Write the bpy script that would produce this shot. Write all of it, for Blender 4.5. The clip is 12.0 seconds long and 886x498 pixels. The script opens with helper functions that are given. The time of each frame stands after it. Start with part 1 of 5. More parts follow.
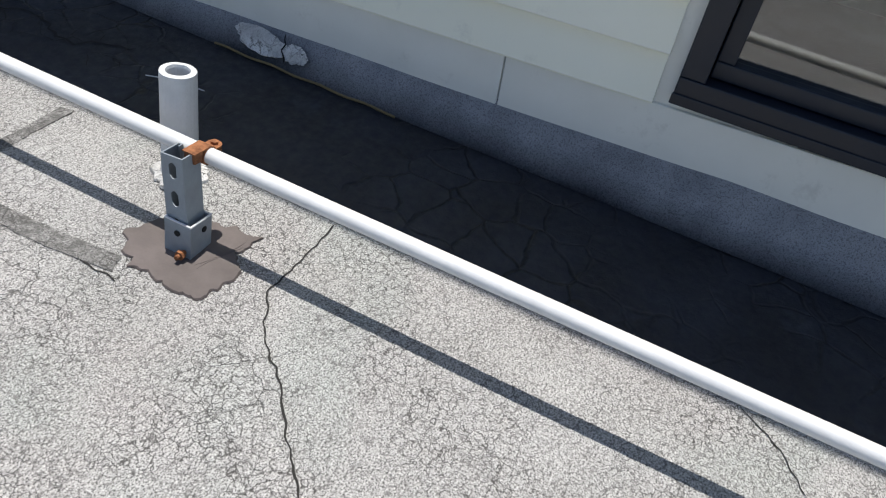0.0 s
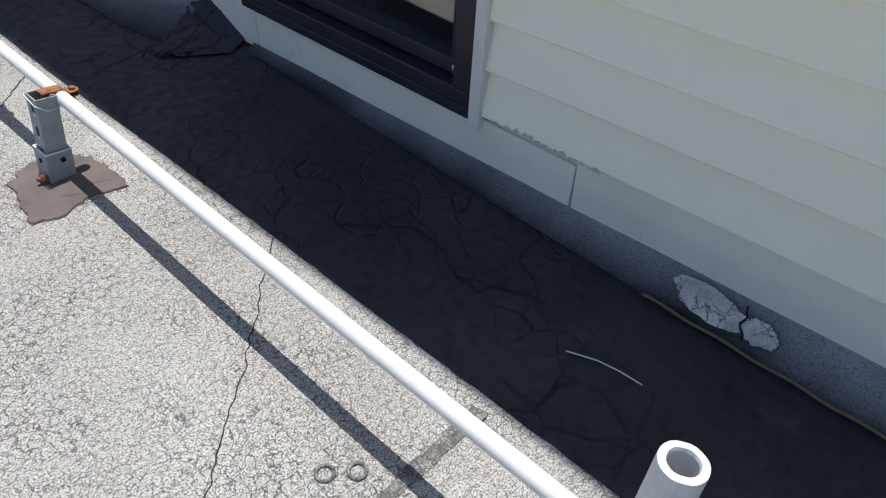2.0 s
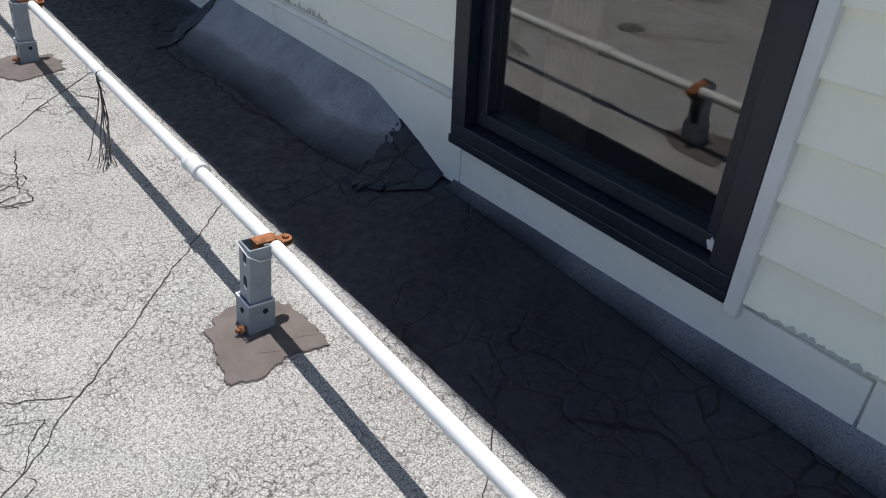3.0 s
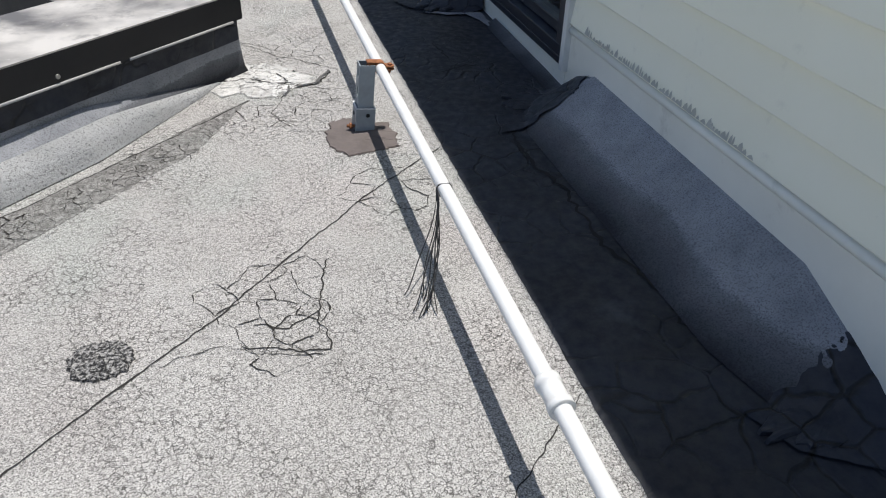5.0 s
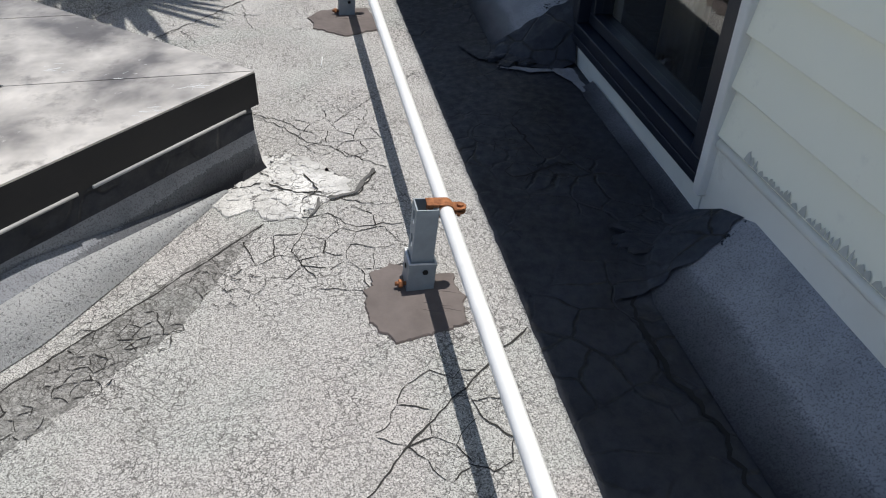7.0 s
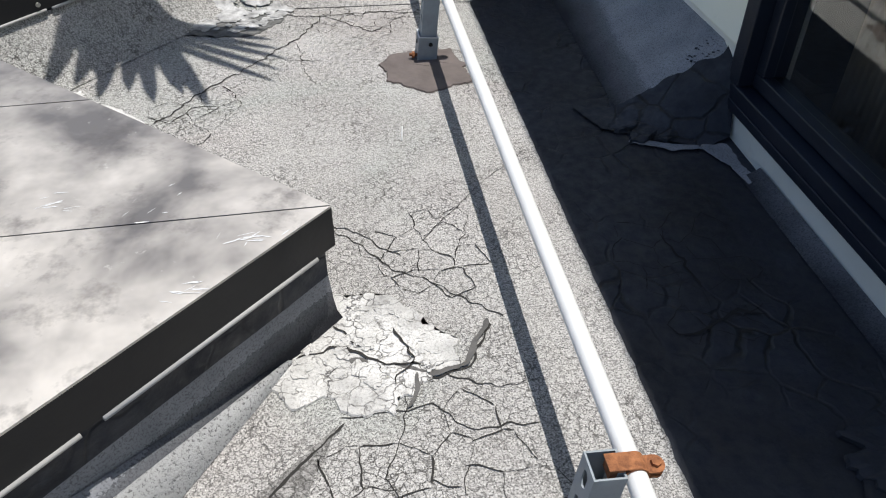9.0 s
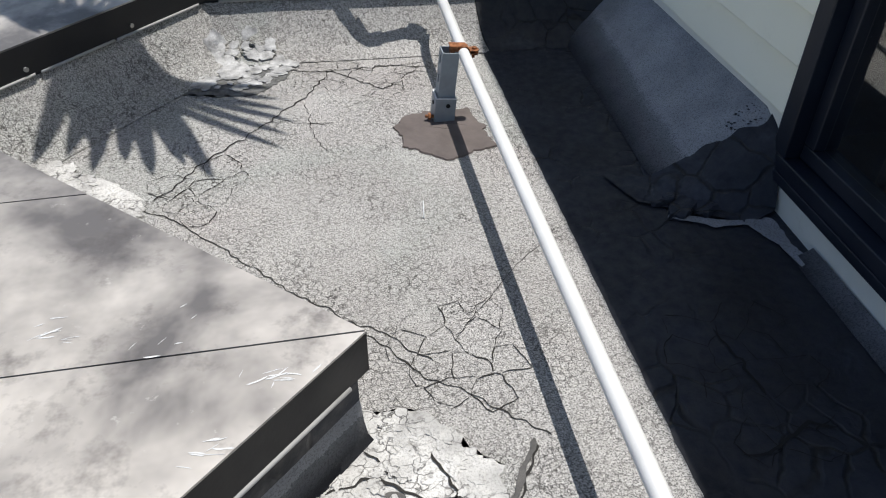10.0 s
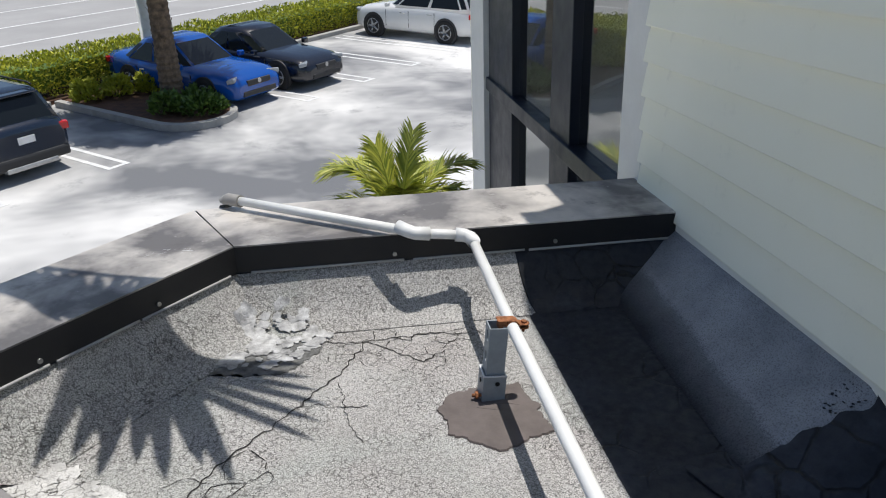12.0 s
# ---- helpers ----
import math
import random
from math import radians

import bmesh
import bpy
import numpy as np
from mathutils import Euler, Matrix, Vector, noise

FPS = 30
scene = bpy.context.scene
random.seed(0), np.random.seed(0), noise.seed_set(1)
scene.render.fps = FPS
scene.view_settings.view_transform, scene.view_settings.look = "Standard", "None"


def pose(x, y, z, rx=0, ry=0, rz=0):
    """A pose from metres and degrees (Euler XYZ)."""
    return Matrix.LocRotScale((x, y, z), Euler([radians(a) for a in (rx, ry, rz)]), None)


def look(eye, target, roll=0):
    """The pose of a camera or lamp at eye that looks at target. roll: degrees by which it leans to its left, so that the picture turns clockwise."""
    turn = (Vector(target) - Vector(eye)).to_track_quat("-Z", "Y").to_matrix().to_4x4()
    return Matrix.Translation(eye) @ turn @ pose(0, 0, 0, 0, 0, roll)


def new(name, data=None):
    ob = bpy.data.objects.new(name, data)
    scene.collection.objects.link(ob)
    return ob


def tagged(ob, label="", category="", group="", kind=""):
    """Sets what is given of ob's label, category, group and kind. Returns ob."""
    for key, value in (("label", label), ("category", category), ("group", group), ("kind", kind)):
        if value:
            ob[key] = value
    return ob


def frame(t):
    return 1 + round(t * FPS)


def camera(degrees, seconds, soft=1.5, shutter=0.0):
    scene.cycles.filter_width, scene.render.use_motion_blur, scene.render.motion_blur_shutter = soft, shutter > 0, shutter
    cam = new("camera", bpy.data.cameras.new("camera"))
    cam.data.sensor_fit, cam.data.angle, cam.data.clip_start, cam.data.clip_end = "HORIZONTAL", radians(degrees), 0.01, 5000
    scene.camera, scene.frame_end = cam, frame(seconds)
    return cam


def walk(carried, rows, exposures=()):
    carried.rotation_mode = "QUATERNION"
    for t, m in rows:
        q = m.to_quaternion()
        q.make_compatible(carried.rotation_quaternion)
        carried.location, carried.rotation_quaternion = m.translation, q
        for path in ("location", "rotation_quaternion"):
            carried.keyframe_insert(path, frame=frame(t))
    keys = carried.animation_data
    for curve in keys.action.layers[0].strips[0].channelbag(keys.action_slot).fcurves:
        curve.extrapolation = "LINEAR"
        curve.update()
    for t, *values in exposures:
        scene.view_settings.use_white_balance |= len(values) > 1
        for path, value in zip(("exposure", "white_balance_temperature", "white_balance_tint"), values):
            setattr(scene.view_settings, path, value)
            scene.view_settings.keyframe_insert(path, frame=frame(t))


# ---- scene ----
cam = camera(61.0, 12.0, soft=1.1)
PATH = [
    (0, (-0.726, -3.573, 0.89), (0.73, -3.135, -0.409), 13.0),
    (0.5, (-0.698, -3.306, 0.944), (0.556, -2.43, -0.344), 11.8),
    (1, (-0.52, -3.125, 0.911), (0.563, -1.991, -0.331), 0.2),
    (1.5, (-0.41, -3.04, 0.932), (0.688, -2.042, -0.409), 0.6),
    (2, (-0.403, -2.866, 0.95), (0.756, -1.911, -0.372), 4.8),
    (2.5, (-0.458, -2.676, 0.976), (0.676, -1.519, -0.197), 4.3),
    (2.7, (-0.431, -2.61, 0.96), (0.671, -1.412, -0.201), 3.7),
    (4.3, (-0.364, -2.034, 0.935), (0.379, -0.575, -0.214), 6.2),
    (4.5, (-0.373, -1.973, 0.946), (0.262, -0.467, -0.207), 5.4),
    (5, (-0.288, -1.81, 0.911), (0.182, -0.241, -0.238), 2.3),
    (5.5, (-0.182, -1.642, 0.923), (0.26, -0.068, -0.229), 0.9),
    (6, (-0.197, -1.454, 0.919), (0.279, 0.086, -0.265), 2.3),
    (6.5, (-0.251, -1.222, 0.947), (0.2, 0.275, -0.301), 4.0),
    (7, (-0.172, -1.046, 0.946), (0.174, 0.488, -0.288), 2.2),
    (7.2, (-0.123, -0.985, 0.951), (0.235, 0.584, -0.237), 1.4),
    (8.8, (-0.252, -0.467, 0.948), (0.108, 1.06, -0.293), 3.0),
    (9, (-0.231, -0.422, 0.936), (0.017, 1.071, -0.372), 0.7),
    (9.5, (-0.214, -0.325, 0.907), (0.033, 1.017, -0.555), 1.2),
    (10, (-0.282, -0.212, 0.972), (0.004, 1.293, -0.313), 0.9),
    (10.5, (-0.327, -0.162, 0.992), (-0.035, 1.416, -0.201), 0.8),
    (11, (-0.361, -0.146, 1.029), (-0.06, 1.544, 0.003), -0.0),
    (11.5, (-0.348, -0.083, 1.022), (-0.086, 1.696, 0.147), -1.4),
    (12, (-0.278, 0.031, 0.997), (-0.015, 1.844, 0.195), -2.0),
]
walk(cam, [(t, look(eye, target, roll)) for t, eye, target, roll in PATH], ((0, 0.05), (2.7, 0.08), (4.5, 0.06), (5.5, -0.03), (7.2, -0.08), (9, 0.04), (10, -0.08), (12, -0.14)))

# ---- world, sun and exposure ----
SUN_DIR = Vector((0.172, 0.11, 1.0)).normalized()
world = bpy.data.worlds.new("world")
scene.world = world
world.use_nodes = True
wn = world.node_tree.nodes
sky = wn.new("ShaderNodeTexSky")
sky.sky_type, sky.sun_disc = "NISHITA", False
sky.sun_elevation = math.asin(SUN_DIR.z)
sky.sun_rotation = math.atan2(SUN_DIR.x, SUN_DIR.y)
world.node_tree.links.new(sky.outputs[0], wn["Background"].inputs[0])
wn["Background"].inputs[1].default_value = 0.116
sun = new("sun", bpy.data.lights.new("sun", "SUN"))
sun.data.energy, sun.data.angle, sun.data.color = 4.55, radians(0.5), (1.0, 0.965, 0.91)
sun.matrix_world = look(SUN_DIR * 40, (0, 0, 0))

# ---- materials ----


class Nodes:
    """A short way to write node trees."""

    def __init__(self, name):
        self.m = bpy.data.materials.new(name)
        self.m.use_nodes = True
        self.t = self.m.node_tree
        self.b = self.t.nodes["Principled BSDF"]
        self.co = self.t.nodes.new("ShaderNodeTexCoord").outputs["Object"]

    def put(self, kind, **ins):
        n = self.t.nodes.new(kind)
        for k, v in ins.items():
            self.set(n, k, v)
        return n

    def set(self, n, k, v):
        s = n.inputs[int(k[1:])] if k[0] == "i" and k[1:].isdigit() else n.inputs[k]
        if isinstance(v, bpy.types.NodeSocket):
            self.t.links.new(v, s)
        else:
            s.default_value = v

    def noise(self, scale, detail=4, rough=0.6, at=None, warp=0.0):
        n = self.put("ShaderNodeTexNoise", Scale=scale, Detail=detail, Roughness=rough, Distortion=warp)
        self.set(n, "Vector", at or self.co)
        return n.outputs["Fac"]

    def ramp(self, fac, *stops):
        n = self.put("ShaderNodeValToRGB", Fac=fac)
        e = n.color_ramp.elements
        while len(e) < len(stops):
            e.new(0.5)
        for s, (p, c) in zip(e, stops):
            s.position = p
            s.color = (c, c, c, 1) if isinstance(c, (int, float)) else (*c, 1)
        return n.outputs[0]

    def mix(self, fac, a, b, how="MIX"):
        n = self.t.nodes.new("ShaderNodeMix")
        n.data_type, n.blend_type = "RGBA", how
        for s, v in ((0, fac), (6, a), (7, b)):
            if isinstance(v, bpy.types.NodeSocket):
                self.t.links.new(v, n.inputs[s])
            elif s:
                n.inputs[s].default_value = (*v, 1)
            else:
                n.inputs[s].default_value = v
        return n.outputs[2]

    def math(self, how, a, b=0.0):
        n = self.t.nodes.new("ShaderNodeMath")
        n.operation = how
        self.set(n, "i0", a)
        self.set(n, "i1", b)
        return n.outputs[0]

    def warped(self, scale, amount):
        n = self.put("ShaderNodeTexNoise", Scale=scale, Detail=3.0)
        self.set(n, "Vector", self.co)
        s = self.t.nodes.new("ShaderNodeVectorMath")
        s.operation = "MULTIPLY_ADD"
        self.t.links.new(n.outputs["Color"], s.inputs[0])
        s.inputs[1].default_value = (amount,) * 3
        self.t.links.new(self.co, s.inputs[2])
        return s.outputs[0]

    def cells(self, scale, at, feature="DISTANCE_TO_EDGE"):
        n = self.put("ShaderNodeTexVoronoi", Scale=scale, Vector=at)
        n.feature = feature
        return n.outputs[0]

    def done(self, color=None, rough=0.6, metal=0.0, bump=None, strength=0.3, distance=0.01):
        for k, v in (("Base Color", color), ("Roughness", rough), ("Metallic", metal)):
            if isinstance(v, tuple):
                v = (*v, 1)
            if v is not None:
                self.set(self.b, k, v)
        if bump is not None:
            n = self.put("ShaderNodeBump", Height=bump, Strength=strength, Distance=distance)
            self.set(self.b, "Normal", n.outputs[0])
        return self.m


def plain(name, color, rough=0.5, metal=0.0, vary=0.15, scale=8.0, bump=0.15):
    """A paint or metal with faint grime at two scales."""
    n = Nodes(name)
    big, fine = n.noise(scale), n.noise(scale * 14, 3)
    dark = tuple(c * (1 - vary * 1.6) for c in color)
    light = tuple(min(1, c * (1 + vary * 0.5)) for c in color)
    c = n.mix(n.ramp(big, (0.3, 0), (0.75, 1)), dark, light)
    c = n.mix(n.ramp(fine, (0.35, 0.25), (0.6, 0)), c, dark)
    return n.done(c, n.ramp(big, (0.3, max(0.02, rough - 0.1)), (0.7, min(1, rough + 0.1))), metal, fine, bump, 0.002)


def granules(name="granule_membrane", worn=0.0):
    """Pale mineral cap sheet, finely crazed; worn: how much of the pale grit is gone."""
    n = Nodes(name)
    crack = n.cells(58, n.warped(55, 0.024))
    crack2 = n.cells(17, n.warped(30, 0.045))
    fine, mid, big = n.noise(330, 3, 0.8), n.noise(120, 4, 0.7), n.noise(2.6, 5, 0.65)
    c = n.mix(n.ramp(big, (0.3, 0), (0.7, 1)), (0.40, 0.385, 0.37), (0.54, 0.53, 0.515))
    c = n.mix(n.ramp(n.noise(1.1, 2), (0.5, 0), (0.7, 0.4)), c, (0.45, 0.39, 0.375))
    c = n.mix(n.ramp(n.noise(1.7, 2, 0.5, n.warped(1, 3.0)), (0.5, 0), (0.68, 0.45)), c, (0.39, 0.43, 0.40))
    c = n.mix(n.ramp(n.noise(7, 5, 0.7), (0.58, 0), (0.75, 0.45)), c, (0.30, 0.29, 0.275))
    c = n.mix(n.ramp(fine, (0.40, 1.0), (0.49, 0)), c, (0.075, 0.073, 0.07))
    c = n.mix(n.ramp(fine, (0.54, 0), (0.68, 0.85)), c, (0.80, 0.79, 0.77))
    c = n.mix(n.ramp(mid, (0.35, 0.8), (0.49, 0)), c, (0.14, 0.136, 0.13))
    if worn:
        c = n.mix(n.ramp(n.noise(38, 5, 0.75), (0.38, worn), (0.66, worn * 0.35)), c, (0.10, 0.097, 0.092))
    where = n.ramp(n.noise(4.6, 5, 0.7), (0.37, 0.04), (0.56, 1.0))
    line = n.math("MULTIPLY", n.ramp(crack, (0.011, 1), (0.048, 0)), where)
    c = n.mix(n.math("MULTIPLY", line, 0.92), c, (0.07, 0.066, 0.062))
    where2 = n.ramp(n.noise(2.1, 3, 0.6), (0.56, 0), (0.66, 0.9))
    line2 = n.math("MULTIPLY", n.ramp(crack2, (0.004, 1), (0.022, 0)), where2)
    c = n.mix(n.math("MULTIPLY", line2, 0.8), c, (0.05, 0.047, 0.044))
    h = n.math("SUBTRACT", n.math("ADD", n.math("MULTIPLY", fine, 0.5), n.math("MULTIPLY", mid, 0.7)), n.math("ADD", n.math("MULTIPLY", line, 0.5), line2))
    return n.done(c, 0.95, 0, h, 0.8, 0.0035)


def roll_granules():
    """Pale granule sheet, unbroken, with a bluish cast."""
    n = Nodes("rolled_membrane")
    fine, big = n.noise(190, 4, 0.85), n.noise(6, 4)
    c = n.mix(n.ramp(big, (0.3, 0), (0.7, 1)), (0.42, 0.43, 0.44), (0.62, 0.625, 0.63))
    c = n.mix(n.ramp(fine, (0.38, 0.9), (0.47, 0)), c, (0.10, 0.10, 0.105))
    return n.done(c, 0.95, 0, fine, 1.0, 0.008)


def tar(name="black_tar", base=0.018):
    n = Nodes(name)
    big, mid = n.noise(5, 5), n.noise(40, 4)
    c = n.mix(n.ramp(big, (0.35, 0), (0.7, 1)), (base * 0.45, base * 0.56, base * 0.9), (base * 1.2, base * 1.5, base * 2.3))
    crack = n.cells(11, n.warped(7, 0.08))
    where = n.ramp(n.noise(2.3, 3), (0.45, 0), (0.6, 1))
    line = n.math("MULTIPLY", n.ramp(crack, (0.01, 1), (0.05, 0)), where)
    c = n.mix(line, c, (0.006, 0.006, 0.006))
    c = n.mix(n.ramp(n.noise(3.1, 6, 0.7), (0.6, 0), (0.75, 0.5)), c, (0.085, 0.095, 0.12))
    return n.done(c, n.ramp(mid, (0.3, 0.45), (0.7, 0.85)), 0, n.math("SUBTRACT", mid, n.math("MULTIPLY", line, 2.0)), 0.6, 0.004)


def flashing(name="grey_flashing", lo=0.45, hi=1.35):
    """Grey membrane turned up at the walls, darkening by height to near black at its foot."""
    n = Nodes(name)
    big, fine = n.noise(4.5, 6, 0.65), n.noise(300, 2, 0.7)
    c = n.mix(n.ramp(big, (0.30, 0), (0.7, 1)), (0.17, 0.178, 0.20), (0.36, 0.37, 0.395))
    c = n.mix(n.ramp(fine, (0.35, 0.6), (0.5, 0)), c, (0.06, 0.06, 0.065))
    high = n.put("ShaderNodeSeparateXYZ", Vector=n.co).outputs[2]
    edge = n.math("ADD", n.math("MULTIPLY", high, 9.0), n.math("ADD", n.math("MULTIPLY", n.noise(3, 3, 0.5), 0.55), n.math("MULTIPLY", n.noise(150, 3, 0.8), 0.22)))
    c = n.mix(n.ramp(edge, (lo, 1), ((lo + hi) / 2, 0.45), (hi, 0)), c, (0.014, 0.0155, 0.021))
    return n.done(c, 0.9, 0, fine, 0.5, 0.003)


def siding():
    n = Nodes("siding_paint")
    at = n.put("ShaderNodeMapping", Vector=n.co)
    at.inputs["Scale"].default_value = (1, 0.15, 1)
    grain = n.noise(60, 4, 0.6, at.outputs[0])
    big = n.noise(2.0, 4)
    c = n.mix(n.ramp(big, (0.3, 0), (0.7, 1)), (0.90, 0.885, 0.745), (0.935, 0.92, 0.79))
    c = n.mix(n.ramp(n.noise(14, 6, 0.75), (0.6, 0), (0.8, 0.3)), c, (0.5, 0.49, 0.44))
    return n.done(c, 0.55, 0, grain, 0.12, 0.002)


def baseboard_paint():
    n = Nodes("baseboard_paint")
    c = n.mix(n.ramp(n.noise(3.0, 5), (0.3, 0), (0.7, 1)), (0.76, 0.75, 0.69), (0.86, 0.85, 0.79))
    c = n.mix(n.ramp(n.noise(8, 6, 0.75), (0.58, 0), (0.78, 0.45)), c, (0.36, 0.34, 0.28))
    return n.done(c, 0.6, 0, n.noise(70, 3), 0.15, 0.002)


def cap_metal():
    n = Nodes("weathered_highlit_cap_metal")
    at = n.warped(1.5, 0.25)
    # broad pale blotches paint bright highlights into the metal's colour
    highlight = n.noise(3.4, 5, 0.55, at)
    c = n.mix(n.ramp(highlight, (0.38, 0), (0.62, 1)), (0.15, 0.142, 0.142), (0.70, 0.655, 0.605))
    c = n.mix(n.ramp(n.noise(26, 6, 0.7), (0.64, 0), (0.74, 0.8)), c, (0.62, 0.60, 0.57))
    c = n.mix(n.ramp(n.noise(9, 5, 0.7), (0.3, 0.6), (0.45, 0)), c, (0.09, 0.08, 0.08))
    return n.done(c, n.ramp(highlight, (0.3, 0.55), (0.7, 0.36)), 0.25, n.noise(35, 4), 0.08, 0.003)


def pane_glass():
    n = Nodes("window_glass")
    n.b.inputs["Transmission Weight"].default_value = 1.0
    n.b.inputs["IOR"].default_value = 1.85
    return n.done((0.93, 0.96, 0.96), n.ramp(n.noise(12, 3), (0.4, 0.0), (0.8, 0.03)))


def shop_glass():
    """Sun-control glazing, strongly reflecting."""
    n = Nodes("coated_shop_glass")
    n.b.inputs["Transmission Weight"].default_value = 1.0
    n.b.inputs["IOR"].default_value = 2.7
    return n.done((0.80, 0.86, 0.86), n.ramp(n.noise(3, 2), (0.4, 0.0), (0.8, 0.012)))


def rust():
    n = Nodes("rusty_steel")
    c = n.mix(n.ramp(n.noise(60, 5, 0.7), (0.35, 0), (0.65, 1)), (0.14, 0.05, 0.02), (0.42, 0.17, 0.07))
    return n.done(c, 0.85, 0.1, n.noise(300, 3), 0.5, 0.001)


def mastic():
    n = Nodes("grey_mastic")
    c = n.mix(n.ramp(n.noise(12, 5), (0.3, 0), (0.7, 1)), (0.095, 0.078, 0.072), (0.155, 0.128, 0.12))
    return n.done(c, 0.7, 0, n.noise(30, 4), 0.4, 0.004)


def white_coating():
    n = Nodes("white_coating")
    fine = n.noise(45, 6, 0.75)
    c = n.mix(n.ramp(n.noise(9, 5), (0.35, 0), (0.6, 1)), (0.40, 0.395, 0.385), (0.74, 0.73, 0.71))
    c = n.mix(n.ramp(fine, (0.57, 0), (0.66, 0.8)), c, (0.24, 0.23, 0.22))
    net = n.ramp(n.cells(30, n.warped(34, 0.05)), (0.006, 1), (0.035, 0))
    net = n.math("MULTIPLY", net, n.ramp(n.noise(11, 4), (0.42, 0), (0.56, 1)))
    c = n.mix(n.math("MULTIPLY", net, 0.85), c, (0.09, 0.085, 0.08))
    c = n.mix(n.ramp(n.noise(220, 3, 0.8), (0.36, 0.6), (0.5, 0)), c, (0.25, 0.24, 0.23))
    return n.done(c, 0.9, 0, n.math("SUBTRACT", fine, net), 0.8, 0.006)


def asphalt():
    n = Nodes("lot_asphalt")
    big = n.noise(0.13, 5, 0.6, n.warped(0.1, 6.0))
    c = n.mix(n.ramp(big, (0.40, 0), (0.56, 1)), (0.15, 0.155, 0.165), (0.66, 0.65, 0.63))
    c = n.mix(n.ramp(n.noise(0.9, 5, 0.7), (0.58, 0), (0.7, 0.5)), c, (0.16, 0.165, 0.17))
    return n.done(c, 0.9, 0, n.noise(40, 3), 0.4, 0.01)


def leaf(name, a, b):
    n = Nodes(name)
    r = n.t.nodes.new("ShaderNodeNewGeometry").outputs["Random Per Island"]
    c = n.mix(r, a, b)
    n.b.inputs["Subsurface Weight"].default_value = 0.0
    return n.done(c, 0.5)


def gravel():
    n = Nodes("dark_gravel")
    cell = n.cells(130, n.co, "F1")
    c = n.mix(n.ramp(n.noise(170, 3, 0.8), (0.46, 0), (0.6, 1)), (0.012, 0.012, 0.013), (0.38, 0.37, 0.36))
    return n.done(c, 0.9, 0, cell, 1.0, 0.006)


DECK_M, TAR_M, FLASH_M = granules(), tar(), flashing()
SIDING_M, BASE_M, CAP_M = siding(), baseboard_paint(), cap_metal()
GLASS_M, SHOPGLASS_M, RUST_M, MASTIC_M, COAT_M = pane_glass(), shop_glass(), rust(), mastic(), white_coating()
SILVERED_M = plain("silver_coating", (0.62, 0.62, 0.62), 0.5, 0.1, 0.45, 30, 0.6)
GRAVEL_M, ROLL_M = gravel(), roll_granules()
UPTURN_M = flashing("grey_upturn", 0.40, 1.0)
CURB_DARK_M = flashing("curb_darkening", 0.5, 1.5)
# coated membrane, its black also carrying the wall's shadow
SHADOW_STRIP_M = tar("shadow_black_membrane", 0.0145)
FASCIA_M = plain("black_fascia", (0.010, 0.010, 0.012), 0.6)
FRAME_M = plain("dark_bronze_frame", (0.010, 0.015, 0.028), 0.4)
PIPE_M = plain("white_pipe_paint", (0.80, 0.80, 0.79), 0.4, 0, 0.06, 20)
STRUT_M = plain("grey_strut_paint", (0.30, 0.34, 0.37), 0.5, 0.0, 0.15, 25)
VENT_M = plain("white_vent_paint", (0.72, 0.73, 0.74), 0.6, 0, 0.1, 15, 0.4)
TRIM_M = plain("white_trim_paint", (0.74, 0.74, 0.72), 0.5, 0, 0.08, 6)
BEAD_M = plain("grey_sealant", (0.42, 0.42, 0.42), 0.8)
BLACK_M = plain("black_wire", (0.02, 0.02, 0.02), 0.5)
STEEL_M = plain("bolt_steel", (0.45, 0.44, 0.42), 0.4, 0.8)
HOLE_M = plain("dark_hollow", (0.01, 0.01, 0.01), 0.9)
CRACK_M = plain("open_crack", (0.03, 0.028, 0.026), 0.95)
FLOOR_M = plain("brown_floor", (0.10, 0.062, 0.038), 0.4)
ORANGE_M = plain("orange_wood", (0.6, 0.26, 0.08), 0.5)
TAN_M = plain("tan_curtain", (0.5, 0.37, 0.24), 0.8)
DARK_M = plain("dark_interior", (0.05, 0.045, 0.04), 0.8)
FACADE_M = plain("facade_paint", (0.62, 0.61, 0.57), 0.7)

# ---- building helpers ----


def mesh(bm, name):
    if len(bm.faces) < 20000:
        bmesh.ops.recalc_face_normals(bm, faces=bm.faces)
    me = bpy.data.meshes.new(name)
    bm.to_mesh(me)
    bm.free()
    return me


def part(name, bm, material, parent, label=""):
    """One bmesh as a mesh object under a thing or a part."""
    me = bm if isinstance(bm, bpy.types.Mesh) else mesh(bm, name)
    if not me.materials:
        me.materials.append(material)
    ob = new(name, me)
    ob.parent = parent
    if label:
        ob["label"] = label
    return ob


def thing(name, label, category, at=None, group="", kind="", bm=None, material=None):
    """A top-level thing: an empty, or one mesh."""
    ob = new(name)
    if bm is not None:
        bpy.data.objects.remove(ob)
        ob = part(name, bm, material, None)
    ob.matrix_basis = at or Matrix()
    return tagged(ob, label, category, group, kind)


def box(bm, lo, hi, m=None, bevel=0.0):
    r = bmesh.ops.create_cube(bm, size=1)
    size = [b - a for a, b in zip(lo, hi)]
    mid = [(a + b) / 2 for a, b in zip(lo, hi)]
    mm = Matrix.Translation(mid) @ Matrix.Diagonal((*size, 1))
    bmesh.ops.transform(bm, matrix=(m @ mm) if m else mm, verts=r["verts"])
    if bevel:
        e = {x for v in r["verts"] for x in v.link_edges}
        bmesh.ops.bevel(bm, geom=list(e), offset=bevel, segments=2, affect="EDGES", profile=0.5)
    return bm


